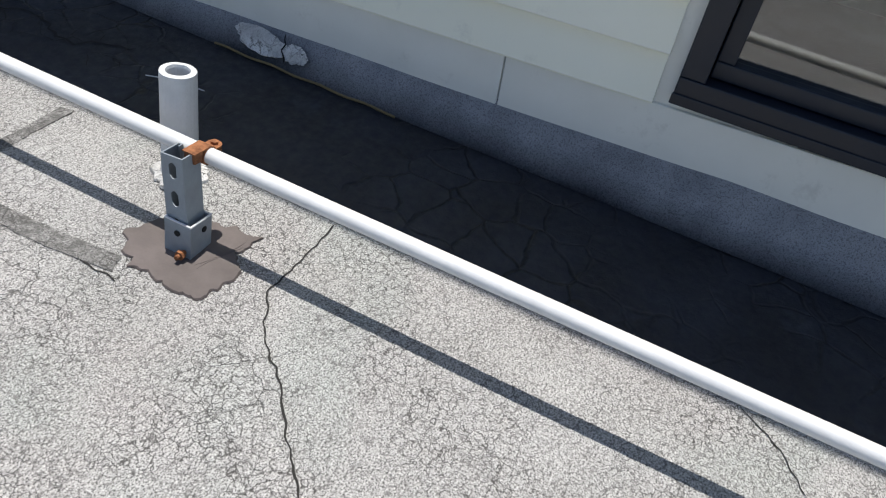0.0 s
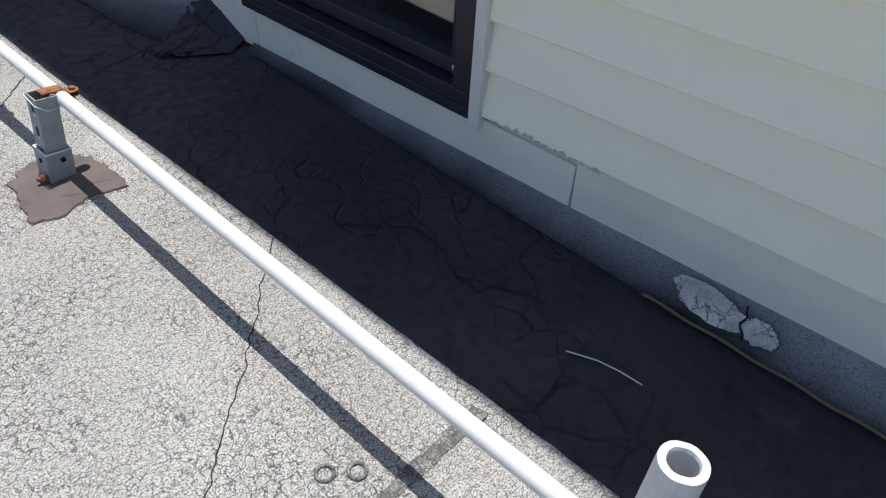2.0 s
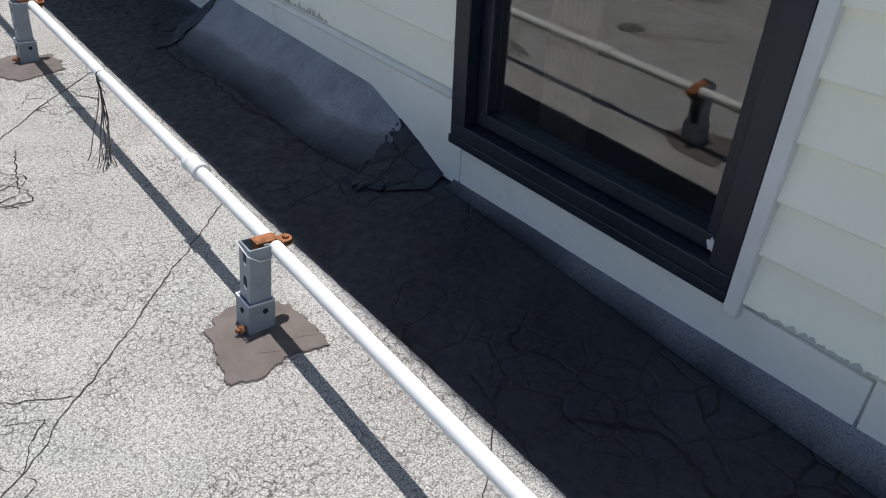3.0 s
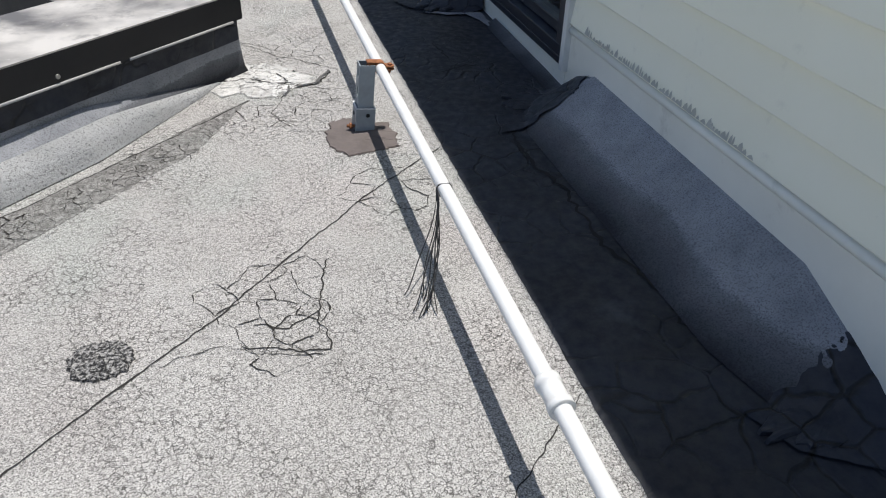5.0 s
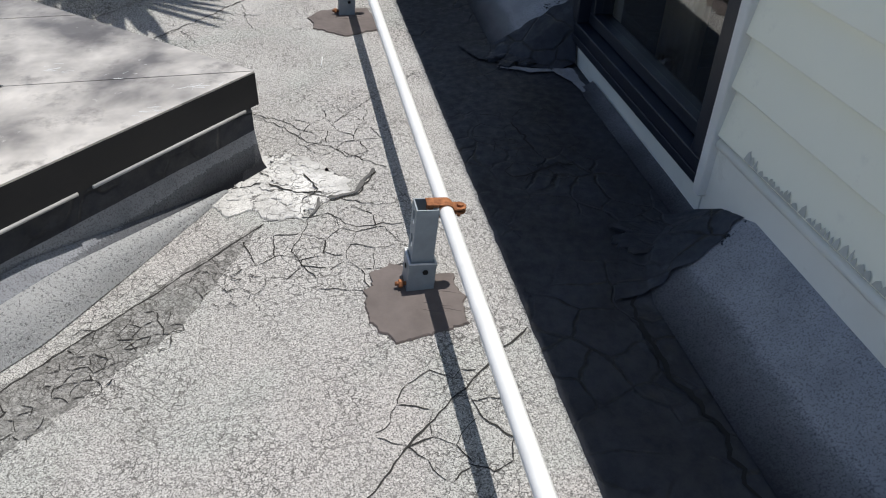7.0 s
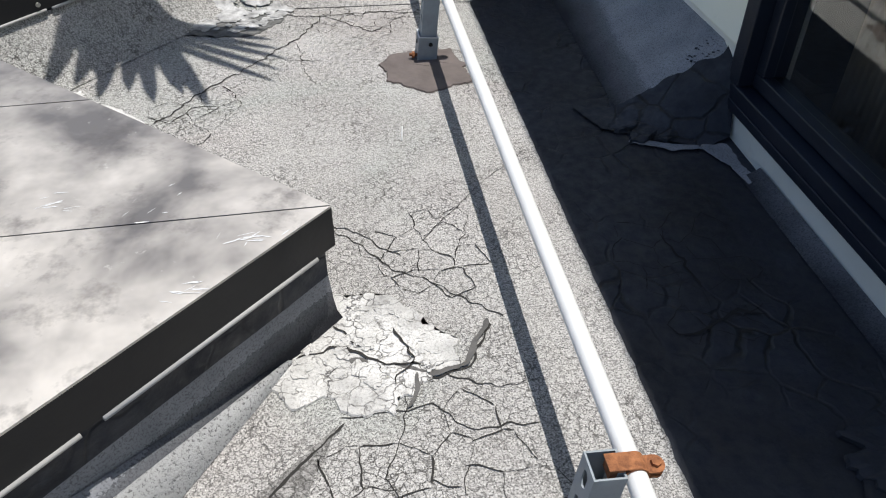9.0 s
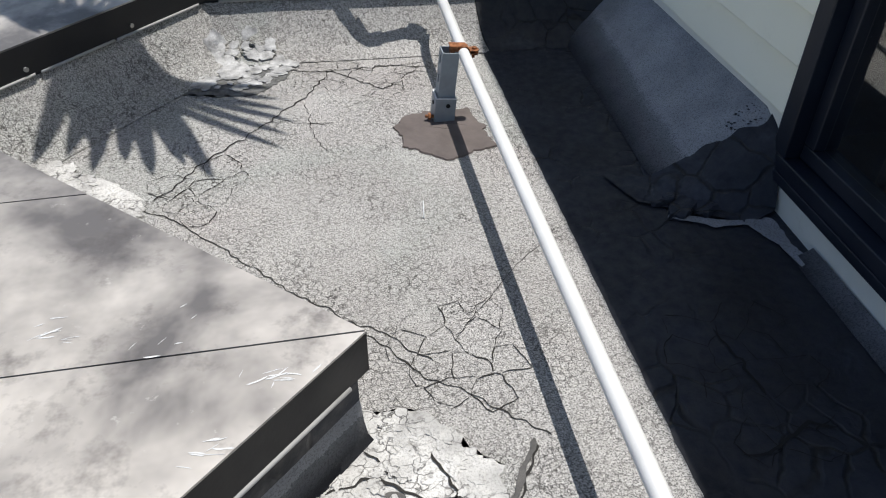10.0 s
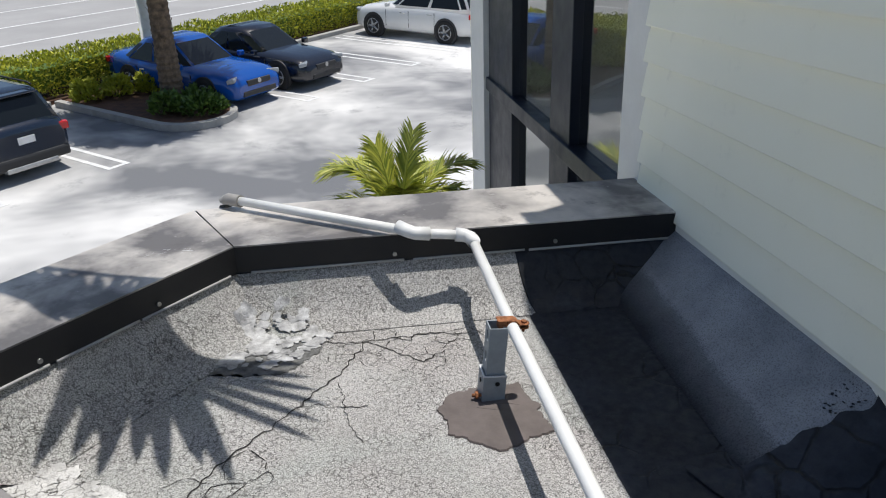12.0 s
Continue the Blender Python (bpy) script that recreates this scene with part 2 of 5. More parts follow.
def boxed(lo, hi, m=None, bevel=0.0):
    return box(bmesh.new(), lo, hi, m, bevel)


def prism(bm, pts, z0, z1):
    """A flat polygon drawn up from z0 to z1."""
    lo = [bm.verts.new((x, y, z0)) for x, y in pts]
    hi = [bm.verts.new((x, y, z1)) for x, y in pts]
    bm.faces.new(hi)
    bm.faces.new(lo[::-1])
    k = len(pts)
    for i in range(k):
        bm.faces.new((lo[i], lo[(i + 1) % k], hi[(i + 1) % k], hi[i]))
    return bm


def tube(bm, pts, radius, sides=14, cap=True, smooth=True):
    """A round tube along a line of points; radius: one, or one for each point."""
    pts = [Vector(p) for p in pts]
    rs = radius if isinstance(radius, (list, tuple)) else [radius] * len(pts)
    rings, up = [], Vector((0, 0, 1))
    for i, p in enumerate(pts):
        d = (pts[min(i + 1, len(pts) - 1)] - pts[max(i - 1, 0)]).normalized()
        a = d.cross(up if abs(d.z) < 0.9 else Vector((1, 0, 0))).normalized()
        b = a.cross(d)
        rings.append([bm.verts.new(p + rs[i] * (math.cos(s) * a + math.sin(s) * b)) for s in (2 * math.pi * k / sides for k in range(sides))])
    for r, q in zip(rings, rings[1:]):
        for k in range(sides):
            f = bm.faces.new((r[k], r[(k + 1) % sides], q[(k + 1) % sides], q[k]))
            f.smooth = smooth
    if cap:
        bm.faces.new(rings[0][::-1])
        bm.faces.new(rings[-1])
    return bm


def blot(bm, x, y, rx, ry, z, thick, seed, rough=0.25, turn=0.0, sides=56):
    """An uneven flat patch, thinning to its edge."""
    rnd = random.Random(seed)
    off = rnd.random() * 50
    rings = []
    for k, (f, h) in enumerate(((1.0, 0.0), (0.97, thick * 0.7), (0.8, thick), (0.4, thick * 1.15))):
        ring = []
        for i in range(sides):
            a = 2 * math.pi * i / sides
            q = Vector((math.cos(a) * 1.6 + off, math.sin(a) * 1.6, seed))
            s = 1 + rough * (noise.noise(q) + 0.6 * noise.noise(q * 2.7) + 0.4 * noise.noise(q * 7))
            px, py = rx * f * s * math.cos(a), ry * f * s * math.sin(a)
            wob = 0.0 if k == 0 else thick * 0.5 * noise.noise(Vector((px * 30, py * 30, seed)))
            ring.append(bm.verts.new((x + px * math.cos(turn) - py * math.sin(turn), y + px * math.sin(turn) + py * math.cos(turn), z + h + wob)))
        rings.append(ring)
    for r, q in zip(rings, rings[1:]):
        for i in range(sides):
            bm.faces.new((r[i], r[(i + 1) % sides], q[(i + 1) % sides], q[i]))
    c = bm.verts.new((x, y, z + thick * 1.1))
    for i in range(sides):
        bm.faces.new((rings[-1][i], rings[-1][(i + 1) % sides], c))
    return bm


def smear(bm, pts, z, thick, seed, jag=0.008, step=0.005):
    """A thin spread coat inside an outline, with a ragged edge."""
    line = []
    for (x0, y0), (x1, y1) in zip(pts, pts[1:] + pts[:1]):
        far = math.hypot(x1 - x0, y1 - y0)
        k = max(1, int(far / step))
        line += [(x0 + (x1 - x0) * i / k, y0 + (y1 - y0) * i / k) for i in range(k)]
    mx, my = sum(p[0] for p in pts) / len(pts), sum(p[1] for p in pts) / len(pts)
    lo, hi = [], []
    for x, y in line:
        d = Vector((x - mx, y - my)).normalized()
        w = jag * (noise.noise(Vector((x * 14, y * 14, seed))) + 0.8 * noise.noise(Vector((x * 45, y * 45, seed + 3))) + 0.5 * noise.noise(Vector((x * 120, y * 120, seed))))
        lo.append(bm.verts.new((x + d.x * w, y + d.y * w, z)))
        hi.append(bm.verts.new((x + d.x * (w - 0.0025), y + d.y * (w - 0.0025), z + thick)))
    k = len(lo)
    for i in range(k):
        bm.faces.new((lo[i], lo[(i + 1) % k], hi[(i + 1) % k], hi[i]))
    bmesh.ops.triangulate(bm, faces=[bm.faces.new(hi)])
    return bm


def ribbon(bm, pts, width, z, seed, jag=0.012, step=0.012):
    """A ragged crack along a line of points, of uneven width."""
    rnd = random.Random(seed)
    line = []
    for (x0, y0), (x1, y1) in zip(pts, pts[1:]):
        far = math.hypot(x1 - x0, y1 - y0)
        k = max(1, int(far / step))
        line += [(x0 + (x1 - x0) * i / k, y0 + (y1 - y0) * i / k) for i in range(k)]
    line.append(pts[-1])
    last = None
    for i, (x, y) in enumerate(line):
        a, b = line[max(i - 1, 0)], line[min(i + 1, len(line) - 1)]
        d = Vector((b[0] - a[0], b[1] - a[1])).normalized()
        nx, ny = -d.y, d.x
        w = jag * noise.noise(Vector((x * 9, y * 9, seed))) + jag * 0.5 * noise.noise(Vector((x * 45, y * 45, seed)))
        t = width * (0.35 + 0.9 * abs(noise.noise(Vector((x * 14, y * 14, seed + 7)))) + 0.3 * rnd.random())
        if i in (0, len(line) - 1):
            t *= 0.2
        px, py = x + nx * w, y + ny * w
        now = (bm.verts.new((px - nx * t, py - ny * t, z)), bm.verts.new((px + nx * t, py + ny * t, z)))
        if last:
            bm.faces.new((last[0], now[0], now[1], last[1]))
        last = now
    return bm


def offset(line, far):
    """A line of (x, y) moved to its right by far, with mitred corners."""
    out = []
    for i, p in enumerate(line):
        p = Vector(p)
        ns = []
        for a, b in ((i - 1, i), (i, i + 1)):
            if a >= 0 and b < len(line):
                d = (Vector(line[b]) - Vector(line[a])).normalized()
                ns.append(Vector((d.y, -d.x)))
        n = ns[0] if len(ns) == 1 else (ns[0] + ns[1]).normalized()
        out.append(tuple(p + n * far / max(0.3, n.dot(ns[0]))))
    return out

# ---- roof deck, parapet and walls ----
WALL = Matrix.Translation((0.66, 0, 0.10)) @ Matrix.Rotation(radians(-1.33), 4, "X")
INNER = [(0.70, 1.925), (-0.573, 1.966), (-1.148, 1.312), (-0.268, 0.49), (-1.75, -0.97), (-1.75, -8.0)]
CAP_W, CAP_Z = 0.315, 0.245
OUTER = offset(INNER, CAP_W)

deck = thing("roof_deck", "pale granule roof membrane crazed with fine cracks", "flat roof", kind="structure",
             bm=prism(bmesh.new(), [(0.72, -8.0), (0.72, 2.05)] + offset(INNER, 0.12)[1:], -0.06, 0.0), material=DECK_M)


def shadow_tar_strip():
    """The black membrane along the wall, the wall's shadow put into its colour, with an uneven edge."""
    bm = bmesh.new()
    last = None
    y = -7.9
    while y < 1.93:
        # edge drawn along the wall's shadow line
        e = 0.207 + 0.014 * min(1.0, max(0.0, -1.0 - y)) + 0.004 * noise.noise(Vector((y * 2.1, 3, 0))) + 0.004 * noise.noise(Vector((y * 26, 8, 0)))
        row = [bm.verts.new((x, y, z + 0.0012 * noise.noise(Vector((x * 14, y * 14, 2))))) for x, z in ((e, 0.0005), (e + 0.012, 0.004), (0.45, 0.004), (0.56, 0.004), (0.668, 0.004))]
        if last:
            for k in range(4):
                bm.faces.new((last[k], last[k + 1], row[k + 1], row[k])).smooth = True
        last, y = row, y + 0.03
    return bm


part("shadow_strip", shadow_tar_strip(), SHADOW_STRIP_M, deck, "black coated membrane strip, darkened to fill the wall's shadow")


def cant(rows, name, seed, label, material=FLASH_M):
    """Membrane turned up against the wall: rows of foot and top points, south to north."""
    bm = bmesh.new()
    last = None
    dense = []
    for a, b in zip(rows, rows[1:]):
        k = max(1, int(abs(b[1] - a[1]) / 0.03))
        dense += [[p + (q - p) * i / k for p, q in zip(a, b)] for i in range(k)]
    dense.append(rows[-1])
    for fx, fy, tx, ty, tz in dense:
        row = []
        for i in range(9):
            s = i / 8
            x, y = fx + (tx - fx) * s, fy + (ty - fy) * s
            z = 0.006 + tz * (0.75 * s + 0.25 * s * s)
            w = noise.noise(Vector((x * 5, y * 5, seed)))
            row.append(bm.verts.new((x, y, z + 0.007 * w * math.sin(math.pi * s))))
        if last:
            for i in range(8):
                bm.faces.new((last[i], last[i + 1], row[i + 1], row[i])).smooth = True
        last = row
    return part(name, bm, material, deck, label)


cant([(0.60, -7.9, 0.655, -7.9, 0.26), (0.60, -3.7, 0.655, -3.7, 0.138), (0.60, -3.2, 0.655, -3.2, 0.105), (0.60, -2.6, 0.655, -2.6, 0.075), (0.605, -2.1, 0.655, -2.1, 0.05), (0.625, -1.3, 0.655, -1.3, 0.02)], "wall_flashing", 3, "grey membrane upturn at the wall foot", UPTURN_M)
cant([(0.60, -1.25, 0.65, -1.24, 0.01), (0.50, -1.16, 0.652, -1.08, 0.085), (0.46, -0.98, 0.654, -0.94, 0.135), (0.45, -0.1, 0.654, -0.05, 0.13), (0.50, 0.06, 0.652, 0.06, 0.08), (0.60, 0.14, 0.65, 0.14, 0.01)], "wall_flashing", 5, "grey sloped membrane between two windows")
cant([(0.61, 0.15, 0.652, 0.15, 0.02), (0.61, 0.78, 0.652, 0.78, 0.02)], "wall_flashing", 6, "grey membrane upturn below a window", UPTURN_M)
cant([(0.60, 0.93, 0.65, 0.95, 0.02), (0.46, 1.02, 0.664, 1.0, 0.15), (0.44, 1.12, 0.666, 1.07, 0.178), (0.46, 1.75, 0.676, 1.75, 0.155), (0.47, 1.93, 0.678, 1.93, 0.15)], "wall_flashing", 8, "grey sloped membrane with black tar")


def tar_stroke(rows, seed, ragged):
    """Tar brushed over the hip of a flashing, its ragged side bristly; rows as for cant."""
    bm = bmesh.new()
    last = None
    for r in range(13):
        q = r / 12 * (len(rows) - 1)
        k = min(len(rows) - 2, int(q))
        fx, fy, tx, ty, tz = [a + (b - a) * (q - k) for a, b in zip(rows[k], rows[k + 1])]
        row = []
        for i in range(41):
            s = -0.35 + 1.35 * i / 40
            x, y = fx + (tx - fx) * s, fy + (ty - fy) * s
            z = 0.010 + (tz * (0.75 * s + 0.25 * s * s) if s > 0 else 0.0)
            rim = (r / 12 if ragged > 0 else 1 - r / 12) ** 3
            y += ragged * rim * (0.03 * noise.noise(Vector((s * 5, seed, 0))) + 0.035 * abs(noise.noise(Vector((s * 30, seed, 4)))) * max(0.2, s))
            row.append(bm.verts.new((x, y, z + 0.003 * noise.noise(Vector((x * 40, y * 40, seed))))))
        if last:
            for i in range(40):
                bm.faces.new((last[i], last[i + 1], row[i + 1], row[i])).smooth = True
        last = row
    rnd = random.Random(seed)
    end = rows[-1] if ragged > 0 else rows[0]
    for _ in range(30):
        s = rnd.uniform(0.72, 1.0)
        x, y = end[0] + (end[2] - end[0]) * s, end[1] + (end[3] - end[1]) * s + ragged * rnd.uniform(0.0, 0.07) * s
        blot(bm, x, y, rnd.uniform(0.001, 0.004), rnd.uniform(0.001, 0.004), 0.009 + end[4] * (0.75 * s + 0.25 * s * s), 0.0015, seed, 0.4, 0.0, 8)
    part("tar_stroke", bm, TAR_M, deck, "black tar brushed over the flashing's end")


tar_stroke([(0.60, -1.28, 0.651, -1.26, 0.008), (0.52, -1.20, 0.652, -1.14, 0.06), (0.49, -1.12, 0.653, -1.08, 0.085)], 3, 1)
tar_stroke([(0.45, -0.07, 0.654, -0.02, 0.115), (0.50, 0.06, 0.652, 0.06, 0.08), (0.60, 0.16, 0.651, 0.16, 0.008)], 4, -1)
tar_stroke([(0.60, 0.90, 0.651, 0.92, 0.008), (0.45, 1.0, 0.663, 0.99, 0.145), (0.42, 1.09, 0.666, 1.05, 0.170)], 6, 1)


def parapet():
    root = thing("parapet_1", "low parapet with a weathered metal cap and black fascia", "parapet", kind="structure")
    for i in range(len(INNER) - 1):
        a, b, c, d = INNER[i], INNER[i + 1], OUTER[i + 1], OUTER[i]
        a2, b2 = offset(INNER, -0.012)[i], offset(INNER, -0.012)[i + 1]
        c2, d2 = offset(INNER, CAP_W + 0.012)[i + 1], offset(INNER, CAP_W + 0.012)[i]
        # core below the cap
        bm = bmesh.new()
        prism(bm, [a, d, c, b], 0.0, CAP_Z - 0.03)
        part("curb", bm, TAR_M, root, "black membrane curb below the cap")
        # cap: split in two panels at a butt joint on long runs
        u = Vector(b2) - Vector(a2)
        far = u.length
        cuts = [0.0, 1.0] if far < 1.0 or i == 0 else [0.0, 0.52 if i == 2 else 0.55, 1.0]
        gap = 0.0022 / far
        for s, e in zip(cuts, cuts[1:]):
            s2, e2 = s + gap, e - gap
            q = [Vector(a2).lerp(Vector(b2), s2), Vector(d2).lerp(Vector(c2), s2), Vector(d2).lerp(Vector(c2), e2), Vector(a2).lerp(Vector(b2), e2)]
            bm = bmesh.new()
            prism(bm, [tuple(v) for v in q], CAP_Z - 0.004, CAP_Z)
            part("cap_panel", bm, CAP_M, root, "weathered brown-grey metal cap with painted highlights")
        # fascia, drip bead and flashing fillet on the deck side
        a3, b3 = offset(INNER, -0.008)[i], offset(INNER, -0.008)[i + 1]
        bm = bmesh.new()
        prism(bm, [a2, a, b, b2], CAP_Z - 0.078, CAP_Z - 0.0045)
        part("fascia", bm, FASCIA_M, root, "black metal fascia")
        bm = bmesh.new()
        prism(bm, [d2, OUTER[i], OUTER[i + 1], c2], CAP_Z - 0.09, CAP_Z - 0.0045)
        part("fascia", bm, FASCIA_M, root, "black metal fascia")
        d = (Vector(b) - Vector(a)).normalized()
        n = Vector((-d.y, d.x))
        runs = [(0.03, 0.36), (0.37, 0.62), (0.64, 0.97)] if far < 1.6 else [(0.02, 0.2), (0.215, 0.42), (0.44, 0.7), (0.71, 0.98)]
        for s, e in runs:
            p, q = Vector(a2).lerp(Vector(b2), s), Vector(a2).lerp(Vector(b2), e)
            bm = bmesh.new()
            tube(bm, [(p.x + n.x * 0.001, p.y + n.y * 0.001, CAP_Z - 0.079), (q.x + n.x * 0.001, q.y + n.y * 0.001, CAP_Z - 0.080)], 0.0038, 8)
            part("sealant_bead", bm, BEAD_M, root, "pale sealant bead")
        for s in (0.3, 0.66):
            p = Vector(a2).lerp(Vector(b2), s)
            bm = bmesh.new()
            tube(bm, [(p.x, p.y, CAP_Z - 0.06), (p.x + n.x * 0.004, p.y + n.y * 0.004, CAP_Z - 0.06)], 0.006, 10)
            part("screw", bm, STEEL_M, root, "round steel screw head")
        # dark sheet at the foot, and the pale sheet rolled up to it
        def sheet(profile, seed, start=0.0, taper=0.0, end=1.0):
            bm = bmesh.new()
            last = None
            k = max(2, int(far / 0.025))
            for j in range(k + 1):
                s = start + (end - start) * j / k
                row = []
                for m, (off, z) in enumerate(profile):
                    f = 1.0 if not taper else 0.12 + 0.88 * min(1.0, (s - start) / taper)
                    line = offset(INNER, -(0.004 + (off - 0.004) * f))
                    v = Vector(line[i]).lerp(Vector(line[i + 1]), s)
                    w = noise.noise(Vector((v.x * 9, v.y * 9, seed))) if 0 < m < len(profile) - 1 else 0
                    row.append(bm.verts.new((v.x, v.y, z * min(1.0, f * 1.3) + 0.004 * w)))
                if last:
                    for m in range(len(profile) - 1):
                        bm.faces.new((last[m], last[m + 1], row[m + 1], row[m])).smooth = True
                last = row
            return bm
        part("foot_sheet", sheet(((-0.002, 0.13), (0.001, 0.09), (0.003, 0.05), (0.006, 0.02), (0.012, 0.002)), 4), CURB_DARK_M, root, "dark sheet at the curb foot")
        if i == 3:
            # dark band puts the cap's shade on the upturn into colour
            part("cap_shade_band", sheet(((0.004, 0.088), (0.016, 0.080), (0.030, 0.070), (0.042, 0.060)), 9, 0.06, 0.28), CURB_DARK_M, root, "upturn band painted dark with the cap's shade")
            part("membrane_roll", sheet(((0.038, 0.062), (0.052, 0.058), (0.070, 0.054), (0.086, 0.044), (0.098, 0.028), (0.104, 0.010), (0.108, 0.0025)), 9, 0.06, 0.28), ROLL_M, root, "pale membrane rolled up along the curb")
        if i < 2:
            up = ((0.006, 0.160), (0.018, 0.138), (0.045, 0.088), (0.080, 0.042), (0.115, 0.016), (0.16, 0.003))
            part("membrane_upturn", sheet(up, 11, 0.39 if i == 0 else 0.0), DECK_M, root, "pale granule membrane turned up to the cap")
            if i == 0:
                # upturn painted black where the wall's shadow crosses it
                part("membrane_upturn", sheet([(o, z + 0.003) for o, z in up], 12, 0.01, 0.0, 0.388), SHADOW_STRIP_M, root, "black coated upturn, darkened where the wall's shadow falls")
    return root


curb_root = parapet()
# the deck rises to the north, the level caps do not
for ob in curb_root.children:
    for v in ob.data.vertices:
        v.co.z -= 0.0232 * min(1.0, max(0.0, v.co.z / 0.15)) * (max(v.co.y, -1.2) - 0.485)

# the building below the deck
bm = bmesh.new()
prism(bm, [(0.70, -8.0), (0.70, 2.24)] + OUTER[1:], -4.6, -0.061)
thing("wall_south", "pale painted facade below the flat roof", "building wall", kind="structure", bm=bm, material=FACADE_M)

# windows: south edge, north edge, sill and head in the wall's own measure
WINDOWS = [(-4.35, -3.535, 0.07, 1.45), (-2.045, -1.29, 0.0, 1.45), (0.155, 0.995, 0.0, 1.45)]
# unseen top, its height chosen for where the wall's shadow ends
WALL_TOP = 2.395


def wall_core():
    bm = bmesh.new()
    edges = [-8.0] + [v for w in WINDOWS for v in w[:2]] + [2.21]
    for a, b in zip(edges[::2], edges[1::2]):
        box(bm, (0.0, a, -0.2), (0.14, b, WALL_TOP))
    for a, b, lo, hi in WINDOWS:
        box(bm, (0.0, a, -0.2), (0.14, b, lo))
        box(bm, (0.0, a, hi), (0.14, b, WALL_TOP))
    return bm


wall = thing("wall_east", "cream lap-sided house wall above the flat roof", "house wall", WALL, kind="structure")
part("sheathing", wall_core(), BASE_M, wall)
# added board out of view, its outline bent to steer the shadow edge
part("coping", prism(bmesh.new(), [(-0.002, -8.0), (-0.002, -2.5), (-0.02, 0.13), (-0.0525, 1.8), (-0.06, 2.21), (0.17, 2.21), (0.17, -8.0)], WALL_TOP, WALL_TOP + 0.03), TRIM_M, wall, "unseen white board shaped to set the wall's shadow edge")
EXPOSE = 0.104


def board_mesh(y0, y1, h):
    """One lap board: a wedge, thick at its lower edge."""
    bm = bmesh.new()
    k = max(2, int((y1 - y0) / 0.35))
    last = None
    for i in range(k + 1):
        y = y0 + (y1 - y0) * i / k
        w = 0.0012 * noise.noise(Vector((y * 3, h * 9, 5)))
        row = [bm.verts.new(p) for p in ((-0.0175 + w, y, 0.0), (-0.0185 + w, y, 0.003), (-0.0025, y, h), (0.0, y, h), (0.0, y, 0.0))]
        if last:
            for m in range(5):
                bm.faces.new((last[m], last[(m + 1) % 5], row[(m + 1) % 5], row[m]))
        else:
            bm.faces.new(row)
        last = row
    bm.faces.new(last[::-1])
    return mesh(bm, "siding_board")


def sagged(z):
    """The southern boards rise a little more than the rest."""
    return Matrix.Translation((0, -2.08, z)) @ Matrix.Rotation(radians(-1.5), 4, "X") @ Matrix.Translation((0, 2.08, 0))


def courses(y0, y1, z0, z1, expose=EXPOSE, sag=False):
    me = board_mesh(y0, y1, expose + 0.004)
    z = z0
    while z < z1 - 0.02:
        ob = part("siding_board", me, SIDING_M, wall)
        ob.matrix_basis = sagged(z) if sag else Matrix.Translation((0, 0, z))
        z += expose


courses(-8.0, -4.385, 0.0, WALL_TOP, 0.1005, True)
courses(-3.505, -2.075, 0.010, WALL_TOP, 0.1005, True)
courses(-1.285, 0.128, 0.122, WALL_TOP)
courses(1.0, 2.205, 0.122, WALL_TOP)
for a, b, lo, hi in WINDOWS:
    courses(a - 0.03, b + 0.03, hi + 0.06, WALL_TOP)


def base_board(y0, y1, lo, hi):
    ob = part("baseboard", boxed((-0.010, y0, lo), (-0.0002, y1, hi), bevel=0.002), BASE_M, wall, "grimy cream base board")
    ob.matrix_basis = sagged(0.0) if y1 < -2.2 else Matrix()


for y0, y1, lo, hi in ((-8.0, -3.2, -0.12, 0.009), (-3.197, -2.305, -0.12, 0.009), (-2.302, -1.32, -0.115, -0.003), (-1.317, 0.135, -0.12, 0.119), (0.138, 0.97, -0.12, -0.004), (0.972, 2.205, -0.12, 0.12)):
    base_board(y0, y1, lo, hi)


def rounded_trim(y0, y1, z):
    """The half-round moulding that runs below the lap boards."""
    bm = bmesh.new()
    tube(bm, [(-0.006, y0, z), (-0.006, y1, z)], 0.013, 14)
    part("moulding", bm, BASE_M, wall, "rounded cream moulding")


rounded_trim(-1.30, 0.13, 0.104)


def frame_ring(bm, y0, y1, z0, z1, w, x0, x1, bevel=0.003):
    box(bm, (x0, y0, z0), (x1, y1, z0 + w), bevel=bevel)
    box(bm, (x0, y0, z1 - w), (x1, y1, z1), bevel=bevel)
    box(bm, (x0, y0, z0 + w), (x1, y0 + w, z1 - w), bevel=bevel)
    box(bm, (x0, y1 - w, z0 + w), (x1, y1, z1 - w), bevel=bevel)
    return bm


